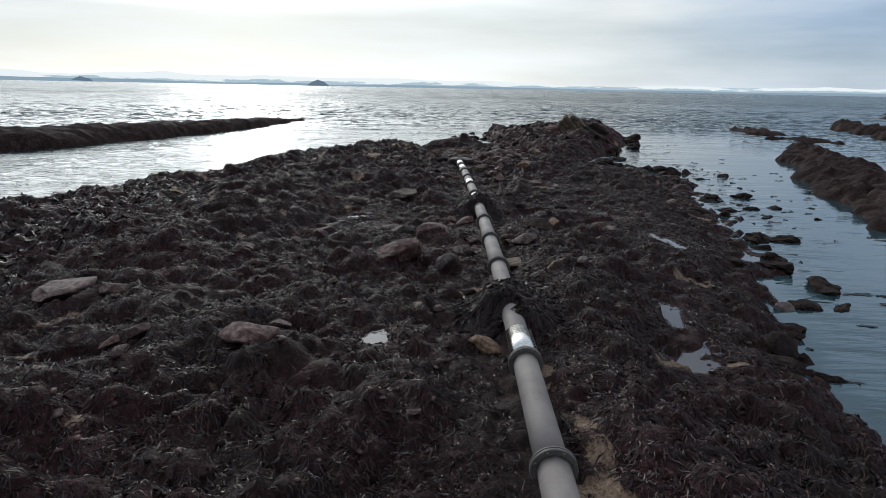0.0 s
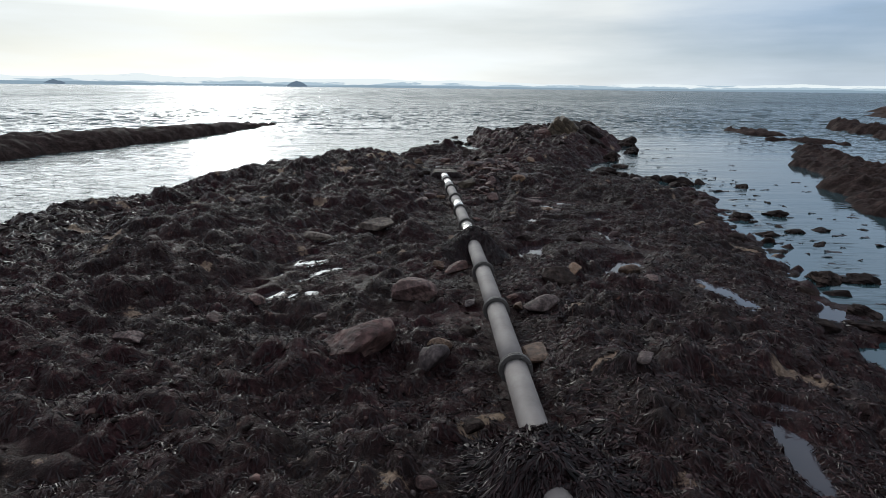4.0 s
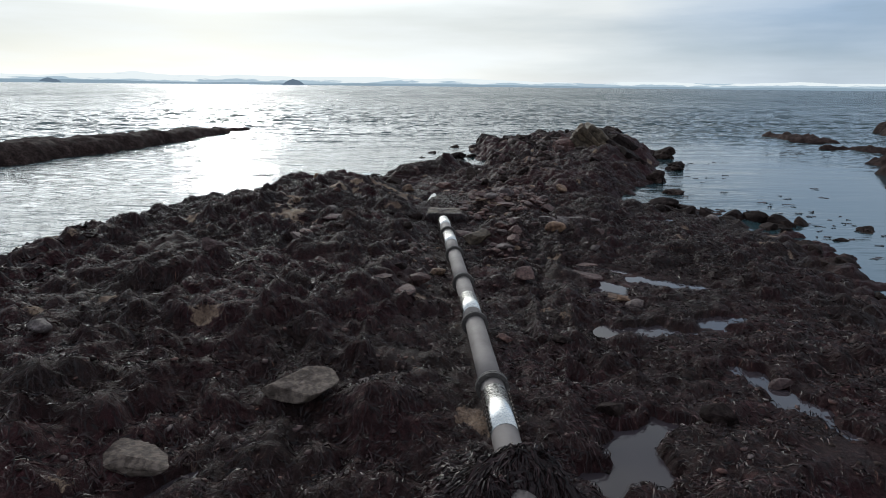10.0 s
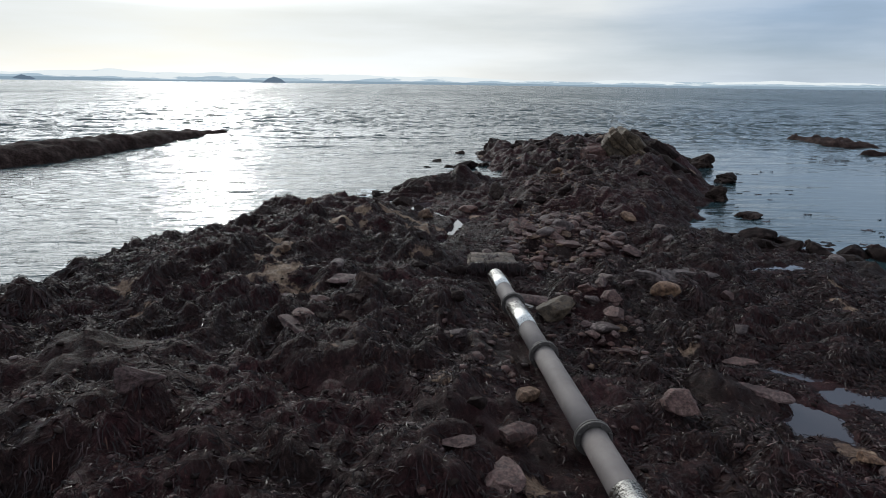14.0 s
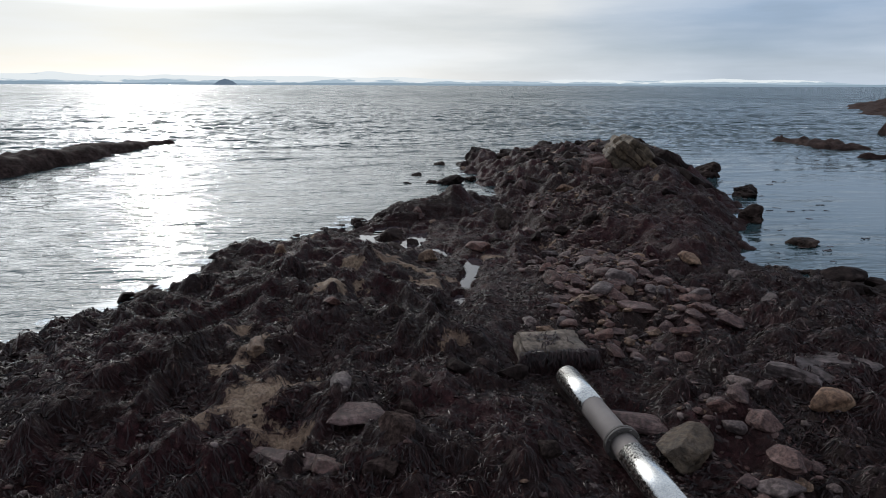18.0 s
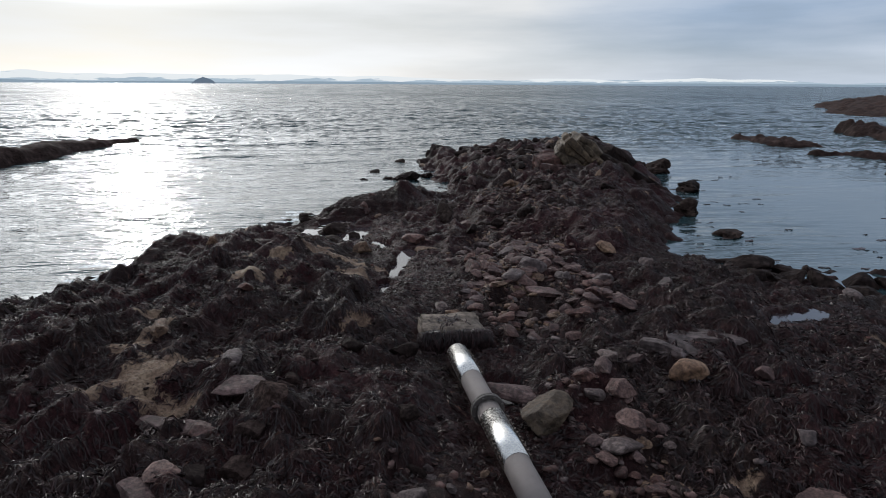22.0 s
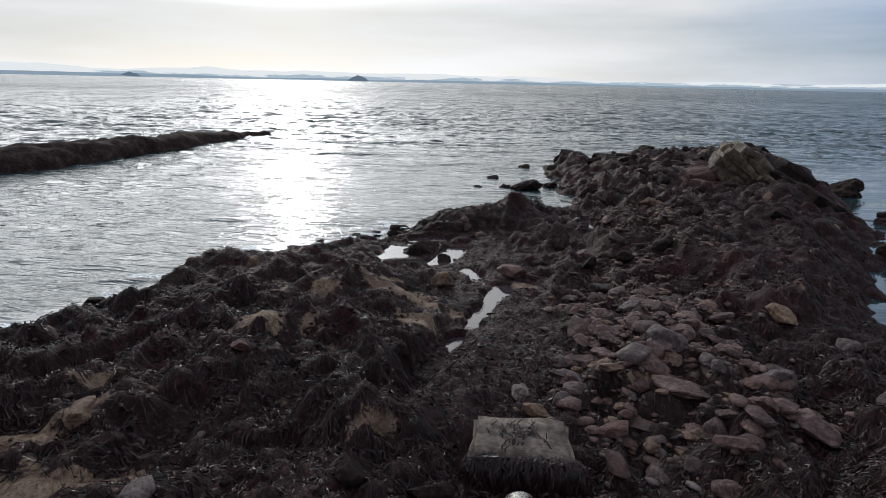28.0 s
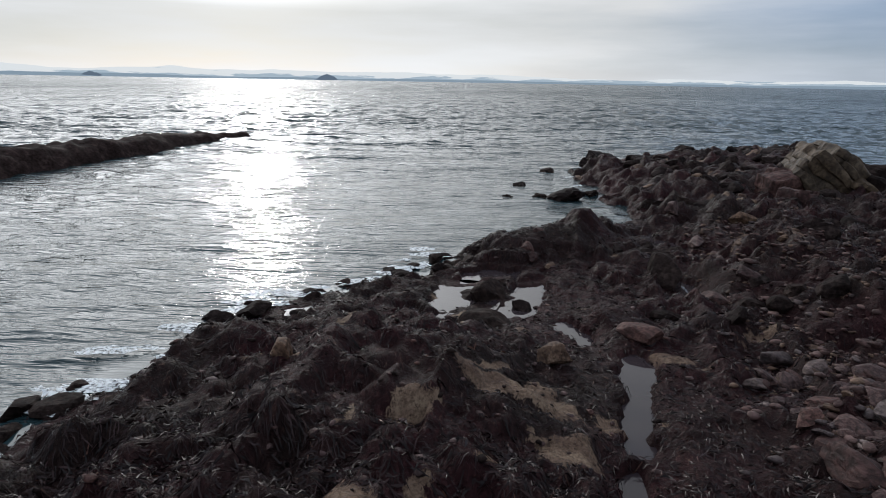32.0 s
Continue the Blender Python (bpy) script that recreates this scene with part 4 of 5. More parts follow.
def curtain(name, spots, drop, width, seed, label):
    """Fronds that hang from (x, y, z, outward angle) over an edge."""
    r = np.random.default_rng(seed)
    p = np.array(spots, float)
    n = len(p)
    W, L = width * r.uniform(0.6, 1.4, n), drop * r.uniform(0.25, 1.25, n)
    ang = p[:, 3] + 0.55 * r.normal(size=n)
    slant = 0.4 * r.normal(size=n) * L
    rows = []
    for out, down in ((-0.05, -0.012), (0.03, 0.0), (0.06, 0.3), (0.075, 0.7), (0.07, 1.0)):
        c = p[:, :3] + np.stack([np.cos(ang) * (out + 0.02 * r.normal(size=n)), np.sin(ang) * (out + 0.02 * r.normal(size=n)), -down * L + (0.012 if down <= 0 else 0)], 1)
        c = c + np.stack([-np.sin(ang), np.cos(ang), 0 * ang], 1) * (slant * max(down, 0))[:, None]
        side = np.stack([-np.sin(ang), np.cos(ang), 0 * ang], 1) * (W * (0.3 if down == 1.0 else 1.0))[:, None] / 2
        rows += [c + side, c - side]
    v = np.stack(rows, 1).reshape(-1, 3)
    f = np.concatenate([np.arange(n)[:, None] * 10 + np.array([[2 * s, 2 * s + 1, 2 * s + 3, 2 * s + 2]]) for s in range(4)])
    return tagged(new(name, mesh_of(name, v, f, WRACK)), label, "seaweed", kind="stuff")


hang = random.Random(8)
LOCKS = [(hang.uniform(-0.47, 0.47), -0.06 - 0.12 * hang.random() ** 2, hang.uniform(-0.5, 0.5)) for _ in range(17)]
curtain("hanging_seaweed", [(0.6 + LOCKS[k % 17][0] + hang.gauss(0, 0.05), 30.42 + hang.uniform(-0.03, 0.06), LOCKS[k % 17][1] - 0.16 * hang.random(), -1.571 + LOCKS[k % 17][2]) for k in range(2400)]
        + [(0.62 + hang.gauss(0, 0.12), 30.85 + hang.gauss(0, 0.12), -0.055, -1.571 + hang.uniform(-1, 1)) for _ in range(60)], 0.46, 0.016, 3, "dark weed hanging over the front of the block")

# ---- the crag at the tip ----


def rock_slab(x, y, z, size, turn, mat, seed, label, point=0.0):
    """A thick broken bed of rock: a box with worn edges and steps."""
    bm = bmesh.new()
    bmesh.ops.create_cube(bm, size=1.0)
    bmesh.ops.subdivide_edges(bm, edges=bm.edges[:], cuts=15, use_grid_fill=True)
    shift = Vector((seed * 3.7, seed * 1.3, 0))
    for v in bm.verts:
        p = Vector((v.co.x * size[0], v.co.y * size[1], v.co.z * size[2]))
        r = (abs(2 * v.co.x) ** 6 + abs(2 * v.co.y) ** 6 + abs(2 * v.co.z) ** 6) ** (1 / 6)
        p *= 0.5 + 0.5 / max(r, 0.6)
        p *= 1 - 0.22 * max(0.0, 2 * v.co.x * math.sin(seed)) * 0.6
        slim = 1 - point * max(0.0, min(1.0, 0.35 - 1.6 * v.co.x)) ** 1.3
        p.y, p.z = p.y * slim, p.z * slim
        step = noise.cell(Vector((p.x * 1.7, p.y * 1.9, p.z * 2.6)) + shift)
        v.co = p + 0.06 * (step - 0.5) * p.normalized() + 0.10 * noise.noise_vector(p * 1.6 + shift) + 0.035 * noise.noise_vector(p * 5.0 + shift)
    ob = part("crag", bm, mat)
    ob.matrix_world = pose(x, y, z, *turn)
    return tagged(ob, label, "rock", "crags at the tip")


crag_at = pose(8.85, 48.3, 0.66, 2, 43, -14)
for n, (off, along_x, along_y, long, broad, thick, mat) in enumerate(((-0.46, 0.2, 0.1, 2.1, 2.3, 0.62, TAN), (-0.02, 0.12, 0.0, 1.95, 2.2, 0.6, TAN), (0.4, 0.0, -0.08, 1.5, 1.9, 0.52, TAN))):
    spot = crag_at @ Vector((along_x, along_y, off))
    rock_slab(spot.x, spot.y, spot.z, (long, broad, thick), (2, 43 - 2 * n, -14 + 4 * n), mat, 2 + 5 * n, "slanting bed of pale tan rock in the crag")
rock_slab(9.65, 47.25, 0.1, (1.4, 1.2, 0.5), (6, 42, -16), TAN, 4, "broken tan bed of rock leaning on the crag")
rock_slab(9.0, 47.35, -0.3, (1.0, 0.9, 0.5), (6, 30, -20), OCHRE, 7, "low broken ochre bed below the crag")
rock_slab(7.35, 47.9, 0.2, (1.15, 1.1, 0.85), (4, -8, 20), RED, 6, "reddish upright block beside the crag")
rock_slab(10.1, 50.2, 0.15, (1.5, 1.6, 1.5), (8, 42, 18), DARK, 12, "dark weedy peak of rock behind the crag")
rock_slab(10.9, 49.4, -0.5, (4.0, 3.0, 1.5), (0, 26, 25), DARK, 8, "dark weedy mass of rock behind the crag")
rock_slab(10.3, 46.4, -0.3, (1.9, 3.8, 1.0), (8, 30, 8), DARK, 9, "dark sloping flank below the crag")
rock_slab(7.2, 46.3, -0.05, (1.2, 1.0, 0.8), (0, 10, 40), RED, 11, "reddish boulder below the crag")
rock_slab(12.1, 55.6, 0.2, (1.0, 1.3, 1.1), (10, 35, 30), DARK, 13, "dark jagged peak behind the crag")
rock_slab(11.2, 55.0, 0.1, (2.6, 2.2, 0.9), (0, -8, 60), DARK, 14, "dark broken ridge of rock")
rock_slab(4.0, 56.6, -0.45, (1.5, 1.7, 0.95), (10, 14, 20), DARK, 16, "dark knob of rock at the waterline")
rock_slab(6.0, 55.5, -0.3, (2.6, 1.8, 0.8), (0, 6, 15), DARK, 17, "dark weedy rock along the tip")

# ---- ledges and rocks in the sea ----


def reef(name, path, broad, high, label, step=0.3, seed=0, mat=None, steep=1.0, category="reef", bend=0.7):
    """A low ledge of rock along a line of (x, y, breadth, height)."""
    p = np.array(path, float)
    lo, hi = p[:, :2].min(0) - broad, p[:, :2].max(0) + broad
    ax, ay = np.arange(lo[0], hi[0], step), np.arange(lo[1], hi[1], step)
    GX, GY = np.meshgrid(ax, ay)
    x, y = GX.ravel(), GY.ravel()
    wx, wy = x + bend * fbm(x, y, 3.5, 3, seed), y + bend * fbm(x, y, 3.1, 3, seed + 4)
    z = np.full_like(x, -2.5)
    for (xa, ya, wa, ha), (xb, yb, wb, hb) in zip(p, p[1:]):
        dx, dy = xb - xa, yb - ya
        u = np.clip(((wx - xa) * dx + (wy - ya) * dy) / (dx * dx + dy * dy), 0, 1)
        d = np.hypot(wx - xa - u * dx, wy - ya - u * dy) / (wa + (wb - wa) * u)
        z = np.maximum(z, SEA + (ha + (hb - ha) * u) * (1 - d ** (2 * steep)) * 1.0)
    z = np.maximum(z, -2.5)
    on = np.clip((z - SEA + 0.5) / 0.6, 0, 1)
    z = z + on * (0.13 * high * lumps(x, y, 1.9, 0.6, seed) + 0.2 * high * lumps(x, y, 0.75, 0.7, seed + 9) + 0.26 * high * lumps(x, y, 0.45, 0.75, seed + 19) + 0.16 * high * fbm(x, y, 1.1, 4, seed + 2, 0.65) - 0.1 * high)
    v, f = np.stack([x, y, z], 1), grid_faces(len(ax), len(ay))
    f = f[z[f].max(1) > SEA - 0.4]
    used = np.unique(f)
    back = np.zeros(len(v), int)
    back[used] = np.arange(len(used))
    return tagged(new(name, mesh_of(name, v[used], back[f], mat or REEF)), label, category, kind="structure")


reef("reef_1", ((-40, 18, 3.5, 1.2), (-27, 36, 2.6, 1.1), (-21.5, 51, 1.7, 0.95), (-19.3, 61, 1.2, 0.7), (-17.6, 70, 0.8, 0.35)), 5, 0.55, "long low dark ledge of weedy rock across the water", 0.22, 12, steep=1.6, bend=0.4)
reef("reef_2", ((26.5, 48.5, 0.8, 0.5), (22.5, 40, 1.8, 0.62), (17.8, 27, 1.9, 0.65), (16, 15, 2.6, 0.8), (16, 4, 3.0, 0.9)), 4, 0.8, "dark weedy ledge running out beside the lagoon", 0.16, 22)
reef("reef_3", ((29.4, 67.5, 0.7, 0.35), (29.8, 64.2, 0.9, 0.55), (31.2, 62.4, 0.6, 0.3)), 3, 0.6, "low rocks awash off the point", 0.2, 32)
reef("reef_4", ((43.2, 73, 1.1, 1.35), (43.4, 69, 1.3, 0.8), (41.5, 62, 1.7, 1.0), (40.0, 54, 2.0, 0.9), (42, 46, 2.4, 0.9)), 4, 1.0, "dark rock ledge standing out of the waves", 0.24, 42)
reef("reef_5", ((28.6, 58, 0.5, 0.3), (29.4, 56, 0.7, 0.35), (31.5, 53.5, 0.6, 0.28)), 3, 0.6, "weedy rocks awash", 0.2, 52)
reef("reef_6", ((101, 147, 2.0, 0.7), (96, 128, 10, 2.2), (94, 104, 22, 3.1), (104, 74, 36, 3.8), (130, 30, 48, 4)), 50, 1.4, "far low headland of brown rock and turf", 1.0, 62, category="headland")
reef("reef_7", ((53.5, 75.5, 1.4, 1.15), (54.5, 72, 1.3, 0.9)), 3, 0.9, "rounded dark rock standing in the sea", 0.25, 72)


# ---- loose stones, stretch by stretch: x, y, length, sort ----
STONES_NEAR = [(-5.11, 9.71, 0.85, "s"), (-4.38, 9.74, 0.35, "r"), (-3.20, 8.22, 0.31,
    "r"), (-3.41, 8.01, 0.24, "r"), (-1.80, 8.12, 0.55, "p"), (-1.65, 8.76, 0.27, "p"), (-3.13, 7.74, 0.20, "p"), (0.36, 9.94, 0.18, "r"), (0.99, 8.78, 0.40, "o"),
    (0.83, 10.99, 0.27, "d"), (6.90, 12.73, 0.48, "g"), (0.25, 6.79, 0.12, "p"), (-3.39, 12.56, 0.37, "p")]
STONES_BY_PIPE = [(1.67, 14.97, 0.19, "r"), (1.72, 14.61, 0.26, "o"), (2.98, 16.51, 0.40, "o"), (0.43, 17.09, 0.29, "o"), (0.79, 16.89, 0.54, "r"), (-2.32, 14.30,
    0.35, "r"), (-2.62, 13.42, 0.31, "r"), (-1.28, 13.94, 0.23, "r"), (2.86, 11.93, 0.26, "g"), (4.36, 16.07, 0.34, "p"), (3.03, 14.01, 0.14, "p"), (2.39, 13.62, 0.19,
    "d"), (0.98, 14.86, 0.24, "g"), (0.49, 12.91, 0.26, "o"), (0.85, 13.61, 0.35, "d")]
STONES_MID = [(-4.52, 20.78, 0.30, "g"), (-2.80, 28.1, 0.5, "s"), (-0.40, 20.07, 0.19, "g"), (2.68, 17.46,
    0.15, "r"), (-0.86, 18.13, 0.15, "o"), (4.29, 17.33, 0.35, "o"), (5.01, 20.95, 0.24, "p"), (-0.12, 23.40, 0.45, "s"), (0.44, 25.34, 0.35, "o"), (1.43, 22.21, 0.27,
    "r"), (2.31, 22.12, 0.29, "d"), (3.81, 19.99, 0.47, "d"), (2.48, 20.22, 0.40, "d")]
STONES_UPPER = [(-0.47, 23.75, 0.32, "s"), (2.11, 25.04, 0.48, "p"), (3.50, 25.62, 0.45, "s"), (3.74, 26.71, 0.38, "s"), (3.81, 24.21, 0.26, "o"), (4.11, 27.43,
    0.26, "g"), (4.06, 24.01, 0.36, "g"), (1.68, 31.46, 0.35, "r"), (2.34, 28.40, 0.34, "p"), (2.25, 27.79, 0.36, "p"), (2.56, 32.23, 0.55,
    "s"), (4.73, 31.89, 0.37, "g"), (-2.14, 28.58, 0.55, "s"), (-0.29, 24.57, 0.28, "d"), (0.09, 24.10, 0.40, "r")]
STONES_BLOCK = [(-2.52, 27.00, 0.34, "s"), (-2.62, 26.70, 0.45, "s"), (-2.40, 27.84, 0.34, "r"), (2.90, 29.26, 0.34, "s"), (2.00, 27.52, 0.41, "g"), (2.00, 28.47, 0.29, "g"), (1.54, 30.72, 0.31, "r"), (-0.27, 27.09, 0.25, "d"), (-0.32, 26.51, 0.29,
    "g"), (2.31, 28.85, 0.30, "p"), (-3.41, 29.97, 0.38, "o")]
STONES_COBBLE = [(2.56, 30.52, 0.28, "p"), (3.66, 31.45, 0.48, "p"), (2.60, 33.36, 0.56, "g"), (2.17, 32.87, 0.53, "g"), (1.58, 33.11, 0.51, "s"), (0.80, 31.82,
    0.30, "o"), (1.12, 31.96, 0.33, "g"), (0.66, 32.27, 0.31, "g"), (1.99, 31.69, 0.42, "s"), (3.87, 31.82, 0.19, "o"), (2.75, 31.52, 0.31, "p"), (4.66, 34.67, 0.47,
    "o"), (5.22, 33.78, 0.39, "g"), (1.21, 32.44, 0.35, "p")]
STONES_END = [(-0.75, 36.65, 0.49, "o"), (2.31, 37.15, 0.48, "g"), (2.11, 34.92, 0.40, "p"), (2.16, 36.38, 0.40, "p"), (2.64, 36.59, 0.40, "g"), (2.41, 39.49, 0.58,
    "r"), (-1.53, 38.39, 0.86, "d"), (-3.91, 35.20, 0.41, "o"), (1.66, 34.13, 0.65, "r"), (0.63, 37.53, 0.60, "r"), (1.78, 40.62, 1.13, "d"), (5.07, 44.67, 0.62, "o"),
    (3.51, 43.52, 0.53, "p"), (3.80, 46.39, 0.63, "p"), (1.67, 36.17, 0.27, "g"), (2.71, 35.61, 0.33, "p"), (3.18, 38.71, 0.48, "d"), (2.28, 38.25, 0.52, "d"), (3.91,
    38.65, 0.61, "d")]
STONES_LEFT = [(2.62, 15.95, 0.75, "d"), (-0.90, 29.88, 0.32, "d"), (-2.28, 27.13, 0.34, "d"), (-2.28, 29.12, 0.33, "g"), (-0.32, 27.79, 0.31, "d"), (-0.17, 29.87, 0.49, "d"), (2.46, 29.05, 0.30, "g"), (4.61, 28.86, 0.36, "p")]
ROCKS_LAGOON = [(13.52, 31.71, 0.78), (11.68, 25.65, 0.92), (11.04, 23.21, 0.70), (10.78, 21.57, 0.70), (10.29, 25.14, 1.02), (9.77, 18.45, 0.98), (8.94, 18.37,
    1.13), (12.46, 21.65, 0.51), (8.48, 14.12, 0.98), (7.38, 12.84, 0.75), (8.07, 12.80, 0.67), (6.01, 9.70, 0.56), (8.13, 15.37, 0.95), (8.35, 16.24, 0.76), (13.11,
    29.58, 0.50), (10.98, 23.90, 0.49)]
ROCKS_LAGOON_FAR = [(11.93, 23.44, 0.67), (12.96, 27.32, 0.51), (12.70, 28.12, 0.52), (13.23, 23.55, 0.55)]
ROCKS_SEAWARD = [(14.21, 51.17, 1.7), (12.9, 46.0, 1.4), (10.3, 41.3, 1.3), (9.97, 38.29, 1.0), (8.29, 35.75, 0.74), (14.41, 53.31, 1.01), (8.30, 33.88,
    1.08)]
ROCKS_TIP = [(-0.58, 50.29, 0.60), (0.03, 52.59, 0.79), (1.47, 56.62, 0.88), (1.43, 50.13, 1.55), (3.94, 55.63, 1.31), (0.51, 50.55, 0.69), (2.42, 51.01, 1.04),
    (-5.24, 38.94, 0.35), (-5.72, 37.65, 0.38), (-4.78, 39.02, 0.25), (-5.96, 36.27, 0.26), (-3.07, 40.45, 0.45), (-2.22, 41.77, 0.67)]
STONES_PALE = [(8.3, 34.6, 0.9, "d"), (9.0, 34.5, 0.8, "d"), (9.6, 34.0, 1.05, "d"), (10.2, 33.6, 0.9, "d"), (10.9, 33.2, 1.15, "d"), (11.3, 32.6, 0.9, "d"), (8.9, 33.9, 0.7, "d"), (9.9, 33.0, 0.7, "d"), (10.6, 31.9, 0.8, "d"), (9.2, 32.6, 0.5, "g"), (7.9, 34.0, 0.55, "d"), (-1.5, 39.75, 0.9, "d"), (-0.95, 39.3, 0.45, "d"), (-3.6, 24.2, 0.4, "p"), (-2.6, 31.6, 0.3, "r")]
SORTS = {"t": (TAN, 0.3, 1.5, 55.0, "pale tan bedrock showing through the seaweed"), "g": (GREY, 0.7, 1.25, 16.0, "smooth grey boulder lying among dark seaweed"), "p": (PINK, 0.66, 1.35, 50.0, "angular pinkish sandstone block among seaweed"),
         "r": (RED, 0.6, 1.3, 40.0, "reddish brown stone half hidden in weed"), "o": (OCHRE, 0.74, 1.35, 36.0, "rough ochre sandstone boulder with dark weed round it"),
         "d": (DARK, 0.7, 1.15, 24.0, "dark wet boulder furred with seaweed"), "s": (PINK, 0.36, 1.5, 60.0, "flat pinkish sandstone slab lying on weed")}
for n, (x, y, size, sort) in enumerate(STONES_NEAR + STONES_BY_PIPE + STONES_MID + STONES_UPPER + STONES_BLOCK + STONES_COBBLE + STONES_END + STONES_LEFT + STONES_PALE):
    mat, flat, long, soft, label = SORTS[sort]
    stone("boulder" if sort != "s" else "slab", x, y, size, mat, n, label, flat, long, soft, group="boulders among the weed", sink=0.06 if sort != "d" else 0.2, tilt=6 if sort == "s" else 11)
slanting = stone("boulder", -1.2, 20.1, 0.7, CONCRETE, 3, "long tilted ochre-grey slab raised on dark weed", 0.46, 1.5, 40.0, turn=8, tilt=0, group="boulders among the weed", detail=5, sink=-0.06)
slanting.matrix_world = slanting.matrix_world @ pose(0, 0, 0, 10, -15, 0)
stone("boulder", -2.32, 18.52, 0.62, CONCRETE, 5, "low flat-topped ochre-grey boulder on dark weed", 0.36, 1.5, 60.0, turn=-10, tilt=4, group="boulders among the weed", sink=0.0)
stone("boulder", 1.38, 28.35, 0.72, TAN, 2, "large angular pinkish boulder leaning against the pipe", 0.72, 1.25, 60.0, turn=60, tilt=8, group="boulders among the weed", detail=5, sink=0.1)
stone("boulder", 0.02, 15.15, 0.7, PINK, 2, "angular mauve sandstone block lying on dark weed", 0.72, 1.2, 60.0, turn=20, tilt=3, group="boulders among the weed", detail=5, sink=0.1)
stone("boulder", -0.6, 12.7, 1.08, RED, 4, "large broken red-brown boulder with grey faces half sunk in weed", 0.66, 1.3, 55.0, turn=24, tilt=4, group="boulders among the weed", detail=5, sink=0.2)
stone("boulder", 0.36, 12.45, 0.52, GREY, 2, "smooth pale grey oval boulder standing on weed", 0.95, 1.05, 12.0, turn=80, tilt=3, group="boulders among the weed", sink=0.15)
stone("boulder", 1.71, 12.85, 0.62, OCHRE, 6, "long ochre boulder with yellow lichen beside the pipe", 0.6, 1.5, 24.0, turn=86, tilt=3, group="boulders among the weed", sink=0.12)
stone("boulder", 2.08, 14.5, 0.5, GREY, 5, "smooth grey egg-shaped boulder on dark weed", 0.72, 1.3, 10.0, turn=4, tilt=3, group="boulders among the weed", sink=0.1)
for n, (x, y, size) in enumerate(((-1.95, 27.25, 0.42), (-1.86, 27.62, 0.38), (-1.74, 28.0, 0.4), (-1.66, 28.42, 0.44), (-1.58, 28.8, 0.42), (-1.42, 29.35, 0.34))):
    stone("boulder", x, y, size, REEF, n, "rounded lichen-grey knob in a spine of bedrock", 0.85, 1.15, 30.0, turn=70, tilt=5, group="knobs of the bedrock spine", sink=0.3)
for n, (x, y, size) in enumerate(((3.44, 29.45, 0.75), (3.95, 29.5, 0.85), (4.3, 29.75, 0.7))):
    stone("slab", x, y, size, GREY, n, "grey bed of layered rock breaking through weed", 0.5, 1.5, 60.0, turn=-40 + 6 * n, tilt=9, group="beds among the weed", detail=5, sink=0.45)
stone("slab", 1.28, 28.95, 0.62, PINK, 3, "flat reddish slab propped beside the pipe", 0.34, 1.5, 50.0, turn=-20, tilt=7, group="beds among the weed", detail=5, sink=0.05)
stone("boulder", 3.4, 28.75, 0.5, OCHRE, 1, "ochre boulder with a yellow lichen cap", 0.7, 1.2, 18.0, turn=10, tilt=5, group="boulders among the weed", sink=0.1)
for n, (x, y, size) in enumerate(ROCKS_LAGOON + ROCKS_LAGOON_FAR + ROCKS_SEAWARD + ROCKS_TIP):
    base = max(SEA - 0.12, float(shore(np.array([x]), np.array([y]))[0]) - 0.1)
    stone("sea_rock", x, y, size * 0.9, DARK, n, "dark weedy rock standing in shallow sea water", 0.68 if size > 1.2 and x > 8 else 0.5, 1.25, 70.0, rough=0.24, group="rocks in the water", z=min(base, SEA + 0.0), category="rock")

# ---- tumbled blocks on the outer half and low stones along the tide line ----
rng = random.Random(21)
for n in range(110):
    y = rng.uniform(38.5, 59)
    (xa, _), (xb, _) = line(SHOULDER, y), line(OUTER, y)
    x = rng.uniform(float(xa), float(xb))
    if float(bare(np.array([x]), np.array([y]))[0]) < SEA + 0.12:
        continue
    sort = rng.choice("dddddrpo" if y < 48 else "ddddddo")
    mat, flat, long, soft, label = SORTS[sort]
    size = rng.uniform(0.3, 0.75) * (1.35 if y > 47 else 1.0) * (1.3 if sort == "d" else 0.8)
    stone("boulder", x, y, size, mat, n, "tumbled " + label, flat, long, soft, group="tumbled blocks", rough=0.14, sink=0.34, tilt=25, detail=3)
for n in range(110):
    left = n < 60
    y = rng.uniform(30, 42.5) if left else rng.uniform(6, 36)
    edge = float(line(LEFT_SHORE if left else RIGHT_SHORE, y)[0])
    x = edge + (rng.uniform(-0.5, 0.9) if left else rng.uniform(-1.1, 0.6))
    size = rng.uniform(0.18, 0.6)
    stone("sea_rock", x, y, size, DARK, n, "low dark stone at the tide line", 0.6, 1.25, 60.0, group="stones at the tide line", sink=0.1, tilt=20, detail=3, category="rock",
          z=max(SEA - 0.08, float(shore(np.array([x]), np.array([y]))[0]) - 0.05))

